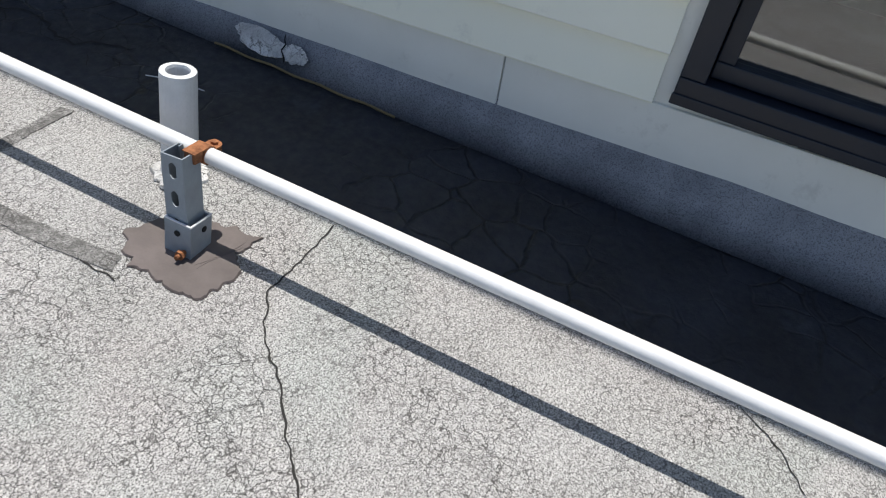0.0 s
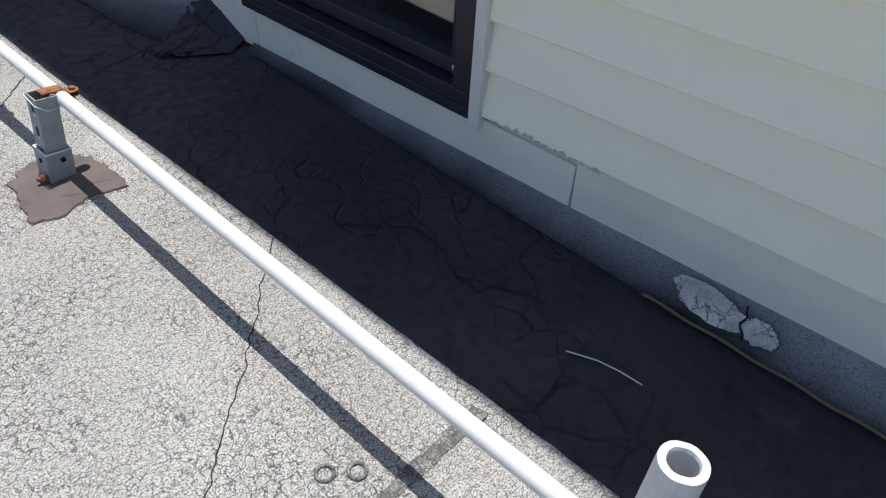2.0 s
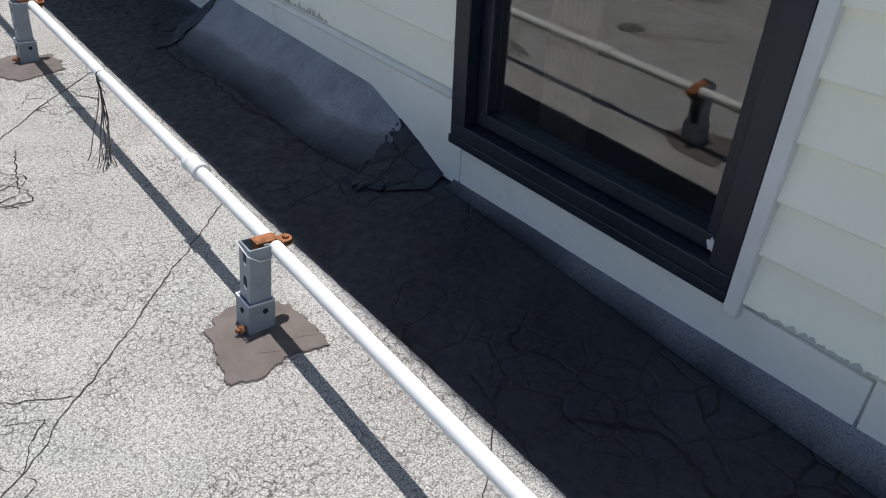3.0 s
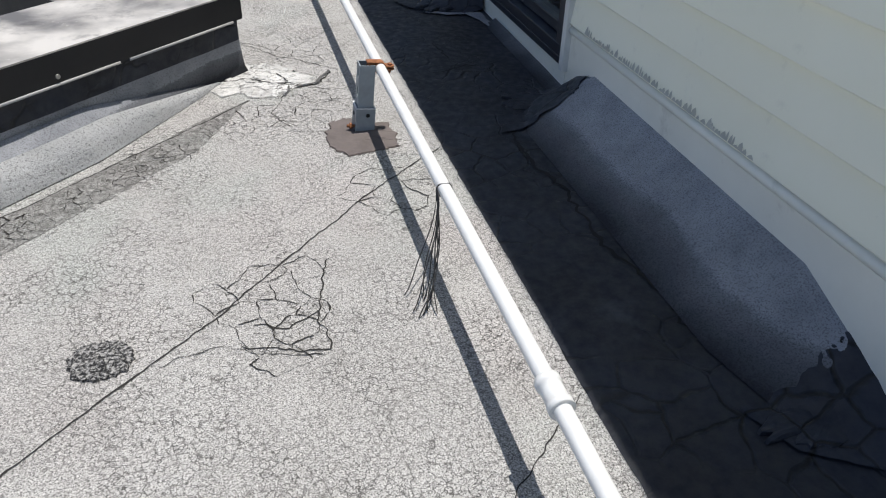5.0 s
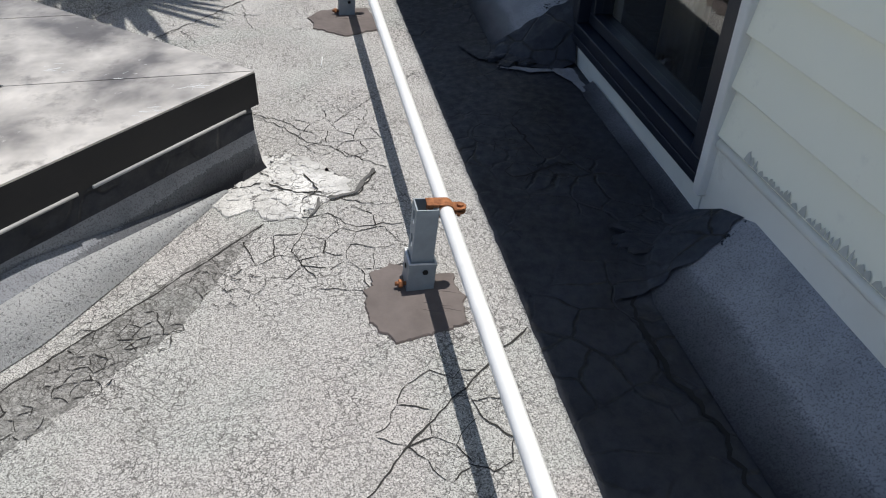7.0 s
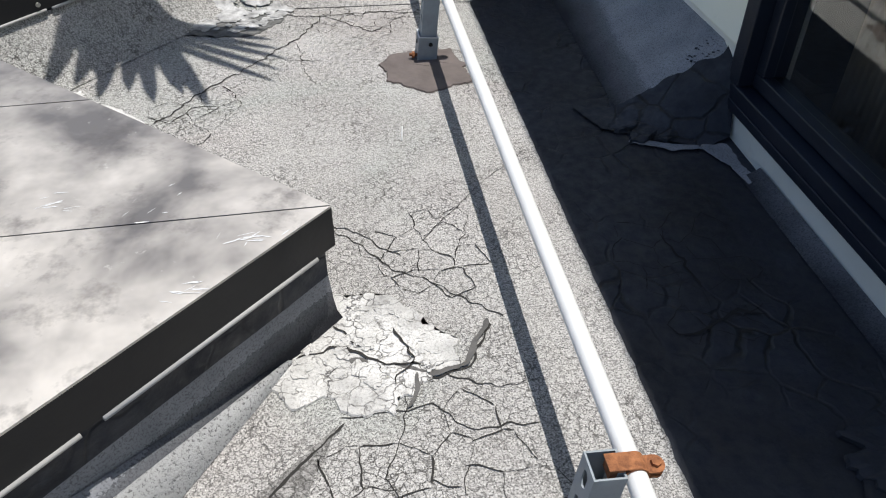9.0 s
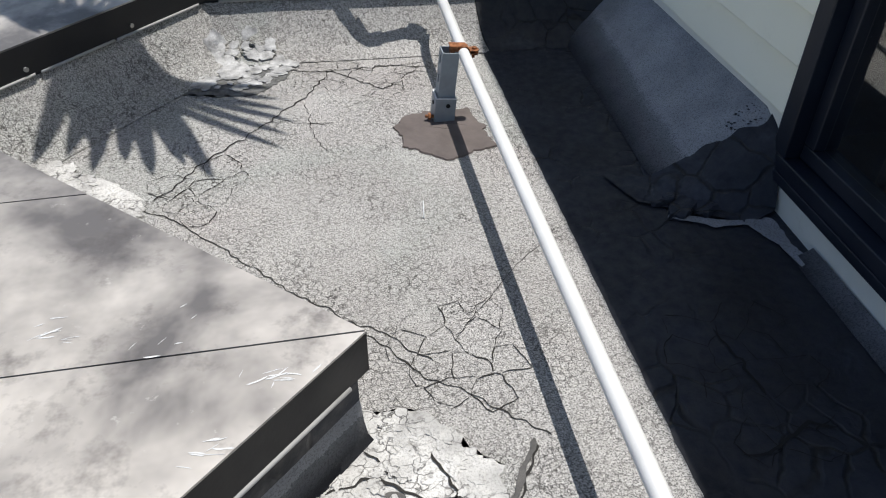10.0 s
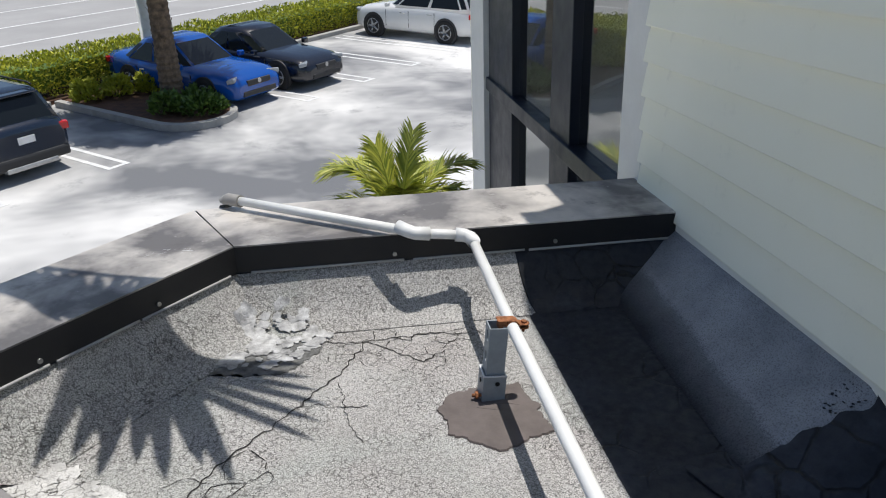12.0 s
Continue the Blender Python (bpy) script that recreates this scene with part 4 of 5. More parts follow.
def leaves(count, place, size, seed, droop=0.4):
    """Many small leaf blades: place(rnd) gives a centre and an outward way."""
    rnd = random.Random(seed)
    vs, fs = [], []
    for _ in range(count):
        p, out = place(rnd)
        d = (Vector(out) + Vector((rnd.uniform(-1, 1), rnd.uniform(-1, 1), rnd.uniform(-droop, 1)))).normalized()
        side = d.cross(Vector((rnd.uniform(-1, 1), rnd.uniform(-1, 1), rnd.uniform(-1, 1)))).normalized()
        far = size * rnd.uniform(0.6, 1.3)
        k = len(vs)
        p = Vector(p)
        vs += [tuple(p), tuple(p + d * far * 0.5 + side * far * 0.28), tuple(p + d * far), tuple(p + d * far * 0.5 - side * far * 0.28)]
        fs.append((k, k + 1, k + 2, k + 3))
    me = bpy.data.meshes.new("leaves")
    me.from_pydata(vs, [], fs)
    return me


HEDGE_M = leaf("hedge_leaf", (0.18, 0.22, 0.02), (0.62, 0.60, 0.05))
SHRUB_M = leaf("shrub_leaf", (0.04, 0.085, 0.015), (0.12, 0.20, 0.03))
GOLD_M = leaf("gold_shrub_leaf", (0.22, 0.26, 0.02), (0.46, 0.46, 0.04))
WOODY_M = plain("woody_stem", (0.10, 0.07, 0.045), 0.9)


def hedge(s0, s1, count, seed):
    def place(rnd):
        s = rnd.uniform(s0, s1)
        face = rnd.random()
        bulge = 0.14 * noise.noise(Vector((s * 1.3, 1, seed))) + 0.08 * noise.noise(Vector((s * 4.2, 2, seed)))
        top = 0.98 + bulge
        if face < 0.5:
            return (s, 17.95 - bulge * 0.6 + rnd.uniform(-0.06, 0.12), rnd.uniform(0.12, top)), (0, -1, 0.3)
        if face < 0.9:
            return (s, rnd.uniform(17.95, 19.1), top + rnd.uniform(-0.1, 0.06)), (0, 0, 1)
        return (s, 19.1 + rnd.uniform(-0.1, 0.1), rnd.uniform(0.2, top)), (0, 1, 0.3)
    root = thing("hedge", "clipped yellow-green hedge along the road", "hedge", ROW, "hedge runs", "stuff")
    part("foliage", leaves(count, place, 0.085, seed), HEDGE_M, root)
    bm = bmesh.new()
    k = int((s1 - s0) / 0.5)
    for i in range(k):
        s = s0 + (i + 0.5) * (s1 - s0) / k
        tube(bm, [(s, 18.5, 0.0), (s + 0.08, 18.45, 0.5), (s - 0.05, 18.3, 0.85)], [0.03, 0.022, 0.01], 5)
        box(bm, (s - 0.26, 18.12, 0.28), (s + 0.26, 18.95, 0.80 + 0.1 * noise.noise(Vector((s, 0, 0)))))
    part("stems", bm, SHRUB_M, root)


hedge(-8.0, 14.0, 34000, 1)
hedge(14.05, 34.0, 28000, 2)


def shrub(s, d, r, h, count, m, seed, label):
    def place(rnd):
        a, z = rnd.uniform(0, 2 * math.pi), rnd.random()
        q = r * (0.65 + 0.45 * rnd.random()) * math.sqrt(max(0.05, 1 - (z * 0.85) ** 2))
        return (q * math.cos(a), q * math.sin(a), 0.05 + h * z), (math.cos(a), math.sin(a), 0.6)
    root = thing("shrub", label, "shrub", ROW @ Matrix.Translation((s, d, 0.11)), "island shrubs")
    part("foliage", leaves(count, place, 0.13, seed), m, root)
    bm = bmesh.new()
    for k in range(6):
        a = k * 1.05
        tube(bm, [(0, 0, -0.01), (0.4 * r * math.cos(a), 0.4 * r * math.sin(a), h * 0.45), (0.75 * r * math.cos(a), 0.75 * r * math.sin(a), h * 0.8)], [0.02, 0.014, 0.006], 5)
    part("stems", bm, WOODY_M, root)


shrub(11.3, 13.7, 0.5, 0.28, 900, SHRUB_M, 11, "low dark green shrub on the mulched island")
shrub(11.75, 14.15, 0.45, 0.36, 800, SHRUB_M, 12, "low dark green shrub on the mulched island")
shrub(10.8, 14.3, 0.35, 0.4, 600, SHRUB_M, 13, "low dark green shrub on the mulched island")
shrub(10.55, 16.9, 0.3, 0.42, 700, GOLD_M, 14, "small golden shrub near the hedge")
shrub(11.2, 16.6, 0.3, 0.42, 700, GOLD_M, 15, "small golden shrub near the hedge")
shrub(11.9, 16.3, 0.3, 0.4, 700, GOLD_M, 16, "small golden shrub near the hedge")

BARK_M = plain("palm_bark", (0.20, 0.145, 0.10), 0.95, 0, 0.45, 9, 1.0)
FROND_M = leaf("palm_leaflet", (0.13, 0.19, 0.025), (0.50, 0.50, 0.08))


def frond(bm, base, tip, sag, leaflet, count, seed, spread=0.75, untidy=0.12):
    """A palm frond: a curved rib with leaflets on both sides."""
    rnd = random.Random(seed)
    base, tip = Vector(base), Vector(tip)
    pts = []
    for i in range(13):
        s = i / 12
        p = base.lerp(tip, s)
        p.z += sag * math.sin(math.pi * s) * (1 - 0.2 * s)
        pts.append(p)
    tube(bm, pts, [0.014 * (1 - 0.85 * i / 12) for i in range(13)], 5)
    for i in range(count):
        s = 0.12 + 0.88 * i / count
        k = min(11, int(s * 12))
        p = pts[k].lerp(pts[k + 1], s * 12 - k)
        d = (pts[k + 1] - pts[k]).normalized()
        side = d.cross(Vector((0, 0, 1))).normalized()
        far = leaflet * (0.45 + 0.9 * math.sin(math.pi * min(1, 0.12 + 0.8 * s))) * rnd.uniform(0.7, 1.15)
        for sg in (-1, 1):
            w = (side * sg * spread + d * (0.8 + rnd.uniform(-untidy, untidy) * 3) + Vector((0, 0, rnd.uniform(-0.25, 0.3)))).normalized()
            e = p + w * far - Vector((0, 0, 0.18 * far))
            q = d * 0.011 * (leaflet / 0.3)
            a, b = bm.verts.new(p - q), bm.verts.new(p + q)
            m = p + w * far * 0.5
            c, f = bm.verts.new(m + q * 1.3), bm.verts.new(m - q * 1.3)
            t = bm.verts.new(e)
            bm.faces.new((a, b, c, f))
            bm.faces.new((f, c, t))


def tall_palm(at, height, reach, name_label, lean=0.0, crown=16, leaflet=0.5, seed=1, thick=0.17):
    root = thing("palm_tree", name_label, "palm tree", at)
    bm = bmesh.new()
    pts, rs = [], []
    k = int(height / 0.07)
    for i in range(k + 1):
        s = i / k
        pts.append((lean * s * s, 0, height * s))
        rs.append(thick * (1.25 - 0.5 * s if s < 0.3 else 1.1 - 0.15 * s) * (1.0 + 0.10 * (i % 2) + 0.08 * noise.noise(Vector((s * 30, seed, 0)))))
    tube(bm, pts, rs, 14, smooth=False)
    rnd = random.Random(seed)
    for i in range(90):
        s = rnd.uniform(0.02, 0.98)
        a = rnd.uniform(0, 6.28)
        r = thick * 1.05
        p = Vector((lean * s * s + r * math.cos(a), r * math.sin(a), height * s))
        o = Vector((math.cos(a), math.sin(a), 0))
        t = Vector((-math.sin(a), math.cos(a), 0))
        vs = [bm.verts.new(p + t * 0.05), bm.verts.new(p - t * 0.05), bm.verts.new(p + o * 0.07 + Vector((0, 0, 0.13)))]
        bm.faces.new(vs)
    part("trunk", bm, BARK_M, root, "rough ringed trunk")
    top = Vector((lean, 0, height))
    for i in range(crown):
        a = 2 * math.pi * i / crown + rnd.uniform(-0.15, 0.15)
        el = rnd.uniform(-0.5, 0.65)
        tip = top + Vector((math.cos(a) * math.cos(el), math.sin(a) * math.cos(el), math.sin(el))) * reach * rnd.uniform(0.85, 1.1)
        bm = bmesh.new()
        frond(bm, top, tip, reach * 0.22, leaflet, 34, seed * 50 + i)
        part("frond", bm, FROND_M, root)
    return root


tall_palm(ROW @ Matrix.Translation((11.36, 14.75, 0.10)), 4.3, 1.95, "stout palm with a rough brown trunk on the island", crown=46, leaflet=0.75, seed=3, thick=0.21)


def young_palm():
    base = LOT @ Matrix.Translation((0.30, 3.75, 0))
    root = thing("young_palm", "bushy young palm with arching bright green fronds", "palm", base)
    heart = 3.22
    for i in range(7):
        a = i * 0.9
        bm = bmesh.new()
        tube(bm, [(0.10 * math.cos(a), 0.10 * math.sin(a), 0.0), (0.06 * math.cos(a), 0.06 * math.sin(a), heart * 0.6), (0.03 * math.cos(a), 0.03 * math.sin(a), heart)], [0.03, 0.025, 0.012], 8)
        part("stem", bm, WOODY_M, root)
    # arching fronds: sideways, away and up at the tip, and the rise of the arch between
    for i, (dx, dy, dz, sag) in enumerate(((0.10, 0.08, 0.44, 0.05), (-0.10, 0.12, 0.36, 0.06), (-0.36, 0.05, 0.26, 0.16), (-0.44, -0.05, -0.06, 0.20), (0.40, 0.12, 0.24, 0.12), (0.46, 0.0, 0.02, 0.18), (0.16, -0.28, 0.08, 0.14), (-0.12, -0.30, 0.04, 0.14), (0.02, -0.20, 0.22, 0.08), (-0.20, 0.35, 0.20, 0.12), (0.25, 0.38, 0.15, 0.14), (-0.30, -0.22, -0.14, 0.14))):
        bm = bmesh.new()
        frond(bm, (0.03 * dx, 0.03 * dy, heart - 0.08), (dx, dy, heart + dz), sag, 0.15, 84, 700 + i, 0.62, 0.03)
        part("frond", bm, FROND_M, root)


young_palm()


def lamp_pole():
    root = thing("lamp_pole", "white painted round lamp pole by the hedge", "lamp pole", ROW @ Matrix.Translation((12.4, 16.7, 0.1)))
    bm = bmesh.new()
    tube(bm, [(0, 0, 0), (0, 0, 0.35), (0, 0, 0.36), (0, 0, 7)], [0.2, 0.2, 0.16, 0.14], 16)
    part("pole", bm, LINE_M, root)
    bm = bmesh.new()
    box(bm, (-0.2, -0.75, 7.0), (0.2, 0.1, 7.15), bevel=0.03)
    part("lamp_head", bm, CURB_M, root)


lamp_pole()

# ---- parked cars ----
TYRE_M = plain("tyre_rubber", (0.02, 0.02, 0.02), 0.85)
RIM_M = plain("alloy_rim", (0.45, 0.46, 0.47), 0.3, 0.9)
LAMP_R = plain("red_lamp", (0.55, 0.02, 0.02), 0.15)
LAMP_W = plain("clear_lamp", (0.34, 0.36, 0.38), 0.08)
PLASTIC_M = plain("black_plastic", (0.025, 0.025, 0.027), 0.6)
SILVER_M = plain("silver_trim", (0.5, 0.5, 0.5), 0.35, 0.6)


def car_glass():
    n = Nodes("car_glass")
    n.b.inputs["IOR"].default_value = 1.38
    return n.done((0.010, 0.013, 0.015), 0.03)


def car_paint(name, color):
    n = Nodes(name)
    n.b.inputs["Coat Weight"].default_value = 0.4
    n.b.inputs["Coat Roughness"].default_value = 0.03
    c = n.mix(n.noise(1.3, 3), tuple(v * 0.85 for v in color), color)
    return n.done(c, 0.14, 0.0)


CARGLASS_M = car_glass()


def loft(bm, rings, close=True):
    rows = [[bm.verts.new(p) for p in r] for r in rings]
    k = len(rows[0])
    for a, b in zip(rows, rows[1:]):
        for i in range(k):
            f = bm.faces.new((a[i], a[(i + 1) % k], b[(i + 1) % k], b[i]))
            f.smooth = True
    if close:
        bm.faces.new(rows[0][::-1])
        bm.faces.new(rows[-1])


def body_ring(x, half, z0, z1, crown):
    """A car body's cross-section at x, from sill to top."""
    pts = []
    for f, z in ((0.80, 0.0), (0.96, 0.10), (1.0, 0.35), (1.0, 0.62), (0.965, 0.82), (0.90, 0.94), (0.70, 1.0), (0.35, 1.0)):
        pts.append((x, half * f, z0 + (z1 - z0) * z + (crown if f < 0.5 else crown * 0.6 if f < 0.8 else 0)))
    return pts + [(x, -y, z) for _, y, z in reversed(pts)]


def car(at, length, width, height, paint, label, hatch, plate_front=False, cladding=False):
    root = thing("car", label, "car", at, "parked cars")
    L, hw = length / 2, width / 2
    gc = 0.20 if not hatch else 0.24
    hood = height * (0.60 if not hatch else 0.62)
    tail = height * (0.68 if not hatch else 0.66)
    sect = ((-L, 0.80, gc + 0.22, tail * 0.84), (-L + 0.06, 0.90, gc + 0.05, tail * 0.97), (-L + 0.45, 0.985, gc, tail), (-0.55, 1.0, gc, hood * 1.06), (0.55, 1.0, gc, hood * 1.04), (L - 1.15, 1.0, gc, hood), (L - 0.42, 0.97, gc, hood * 0.93), (L - 0.09, 0.86, gc + 0.03, hood * 0.80), (L, 0.70, gc + 0.14, hood * 0.66))
    bm = bmesh.new()
    loft(bm, [body_ring(x, hw * f, z0, z1, 0.025) for x, f, z0, z1 in sect])
    shell = part("body", bm, paint, root)
    # cabin: glazing with a painted roof and pillars
    belt, r = hood * 0.99, height
    if hatch:
        low, top = (-L + 0.10, L - 1.42), (-L + 0.42, L - 2.15)
    else:
        low, top = (-L + 0.55, L - 1.35), (-L + 1.35, L - 2.20)

    def cab(z, a, b, w):
        return [(a, -w * 0.93, z), (a, w * 0.93, z), (a + 0.25, w, z), (b - 0.35, w, z), (b, w * 0.80, z), (b, -w * 0.80, z), (b - 0.35, -w, z), (a + 0.25, -w, z)]
    foot_ring, head_ring = cab(belt - 0.05, *low, hw * 0.93), cab(r - 0.09, *top, hw * 0.76)
    bm = bmesh.new()
    loft(bm, [foot_ring, head_ring, cab(r - 0.035, top[0] + 0.06, top[1] - 0.08, hw * 0.70), cab(r, top[0] + 0.3, top[1] - 0.35, hw * 0.5)])
    part("cabin", bm, paint, root)

    def pane(i, s0, s1, z0, z1, name):
        """A dark window let into one side of the cabin."""
        p, q, u, v = [Vector(k) for k in (foot_ring[i], foot_ring[(i + 1) % 8], head_ring[i], head_ring[(i + 1) % 8])]
        out = (q - p).cross(u - p).normalized()
        if out.dot((p + q) / 2 - Vector(((low[0] + low[1]) / 2, 0, belt))) < 0:
            out = -out
        cs = [p.lerp(q, s).lerp(u.lerp(v, s), z) for s, z in ((s0, z0), (s1, z0), (s1, z1), (s0, z1))]
        bm = bmesh.new()
        prior = [bm.verts.new(k - out * 0.02) for k in cs]
        front = [bm.verts.new(k + out * 0.007) for k in cs]
        bm.faces.new(front)
        for k in range(4):
            bm.faces.new((prior[k], prior[(k + 1) % 4], front[(k + 1) % 4], front[k]))
        part(name, bm, CARGLASS_M, root, "dark reflecting glass")
    pane(4, 0.04, 0.96, 0.10, 0.96, "windscreen")
    pane(0, 0.05, 0.95, 0.18 if hatch else 0.08, 0.92, "rear_window")
    for i in (2, 6):
        pane(i, 0.02, 0.47, 0.16, 0.93, "side_window")
        pane(i, 0.52, 0.98, 0.16, 0.93, "side_window")
    for i in (1, 7):
        pane(i, 0.2, 0.92, 0.2, 0.85, "quarter_window")
    for i in (3, 5):
        pane(i, 0.1, 0.75, 0.16, 0.8, "quarter_window")
    for sg in (-1, 1):
        bm = bmesh.new()
        box(bm, (L - 1.62, sg * hw * 1.0 - 0.02, belt), (L - 1.50, sg * hw * 1.0 + sg * 0.14 + 0.02 * sg, belt + 0.13), bevel=0.03)
        part("mirror", bm, paint, root)
        bm = bmesh.new()
        tube(bm, [(-0.9, sg * hw * 1.0, belt - 0.17), (-0.72, sg * hw * 1.012, belt - 0.16)], 0.014, 6)
        part("door_handle", bm, SILVER_M, root)
        bm = bmesh.new()
        tube(bm, [(0.18, sg * hw * 1.0, belt - 0.18), (0.36, sg * hw * 1.012, belt - 0.17)], 0.014, 6)
        part("door_handle", bm, SILVER_M, root)
        for x in (-1.0, 0.02, 0.95):
            bm = bmesh.new()
            box(bm, (x - 0.004, sg * hw * 0.985, gc + 0.16), (x + 0.004, sg * hw * 0.985 + sg * 0.018 * 1.0, belt - 0.1))
            part("door_gap", bm, PLASTIC_M, root)
        # lamps
        bm = bmesh.new()
        box(bm, (-0.10, -0.19, -0.05), (0.10, 0.19, 0.05), bevel=0.03)
        hl = part("headlight", bm, LAMP_W, root, "clear headlight")
        hl.matrix_basis = pose(L - 0.22, sg * hw * 0.70, hood * 0.80, 0, -12, -sg * 32)
        bm = bmesh.new()
        box(bm, (-0.07, -0.20, -0.075), (0.07, 0.20, 0.075), bevel=0.025)
        tl = part("taillight", bm, LAMP_R, root, "red tail light")
        tl.matrix_basis = pose(-L + 0.10, sg * hw * 0.74, tail * 0.80, 0, 0, sg * 22)
    # bumpers, grille, plate
    part("grille", boxed((L - 0.05, -hw * 0.42, hood * 0.60), (L + 0.012, hw * 0.42, hood * 0.76), bevel=0.02), PLASTIC_M, root)
    part("lower_grille", boxed((L - 0.08, -hw * 0.6, gc + 0.09), (L + 0.02, hw * 0.6, gc + 0.22), bevel=0.03), PLASTIC_M, root)
    part("badge", tube(bmesh.new(), [(L + 0.005, 0, hood * 0.70), (L + 0.022, 0, hood * 0.70)], 0.055, 16), SILVER_M, root)
    part("rear_bumper", boxed((-L - 0.03, -hw * 0.86, gc + 0.03), (-L + 0.2, hw * 0.86, gc + 0.24), bevel=0.05), PLASTIC_M if cladding else paint, root)
    if cladding:
        part("skid_plate", boxed((-L - 0.045, -hw * 0.55, gc - 0.02), (-L + 0.1, hw * 0.55, gc + 0.07), bevel=0.02), SILVER_M, root, "silver skid plate")
    part("number_plate", boxed((-L - 0.012, -0.16, tail * 0.66), (-L + 0.06, 0.16, tail * 0.66 + 0.13), bevel=0.004), LINE_M, root, "white plate")
    if hatch:
        for sg in (-1, 1):
            bm = bmesh.new()
            tube(bm, [(top[0] + 0.1, sg * hw * 0.68, r + 0.0), (top[0] + 0.2, sg * hw * 0.68, r + 0.03), (top[1] - 0.2, sg * hw * 0.68, r + 0.03), (top[1] - 0.05, sg * hw * 0.68, r - 0.02)], 0.016, 6)
            part("roof_rail", bm, PLASTIC_M, root)
        part("spoiler", boxed((top[0] - 0.14, -hw * 0.62, r - 0.09), (top[0] + 0.15, hw * 0.62, r - 0.045), bevel=0.02), paint, root)
    wr = 0.335 if not hatch else 0.37
    for x in (L - 0.90, -L + 0.95):
        for sg in (-1, 1):
            bm = bmesh.new()
            tube(bm, [(x, sg * (hw - 0.12), wr + 0.01), (x, sg * (hw + 0.006), wr + 0.01)], wr + 0.065, 28)
            part("wheel_arch", bm, PLASTIC_M, root)
            w = new("wheel")
            w.parent, w.location = root, (x, sg * (hw - 0.09), wr)
            bm = bmesh.new()
            tube(bm, [(0, sg * q, 0) for q in (-0.11, -0.10, 0.10, 0.118)], [wr - 0.03, wr, wr, wr - 0.04], 28)
            part("tyre", bm, TYRE_M, w)
            bm = bmesh.new()
            tube(bm, [(0, sg * 0.112, 0), (0, sg * 0.119, 0)], wr * 0.62, 24)
            hub = part("rim", bm, PLASTIC_M, w)
            bm = bmesh.new()
            for k in range(5):
                a = 2 * math.pi * k / 5
                tube(bm, [(0.03 * math.cos(a), sg * 0.124, 0.03 * math.sin(a)), (wr * 0.63 * math.cos(a), sg * 0.122, wr * 0.63 * math.sin(a))], [0.045, 0.022], 6)
            tube(bm, [(0, sg * 0.116, 0), (0, sg * 0.132, 0)], 0.06, 12)
            last = [(wr * 0.64 * math.cos(a), sg * 0.122, wr * 0.64 * math.sin(a)) for a in (2 * math.pi * k / 24 for k in range(25))]
            tube(bm, last, 0.014, 6)
            part("spokes", bm, RIM_M, w)
    return root


def stall(s, d, heading):
    return ROW @ pose(s, d, 0, 0, 0, heading)


car(stall(12.75, 15.6, -90), 4.6, 1.80, 1.44, car_paint("blue_car_paint", (0.004, 0.075, 0.36)), "bright blue saloon car parked nose out beside the island", False)
car(stall(14.95, 15.35, -90), 4.55, 1.78, 1.40, car_paint("black_car_paint", (0.008, 0.010, 0.018)), "glossy black saloon car parked beside the blue one", False)
car(stall(22.15, 14.8, 90), 4.75, 1.88, 1.70, car_paint("white_car_paint", (0.78, 0.78, 0.77)), "white sport utility vehicle parked facing the hedge", True)
car(stall(6.95, 15.5, 90), 4.45, 1.80, 1.55, car_paint("darkblue_car_paint", (0.010, 0.018, 0.035)), "dark blue sport utility vehicle parked facing the hedge", True, cladding=True)

# the palm that shades the bay of the deck
near_palm = tall_palm(Matrix.Translation((-2.3, 2.95, -3.9)), 7.1, 1.35, "tall palm close to the building, shading the roof", lean=0.3,
          crown=9, leaflet=0.45, seed=6, thick=0.13)


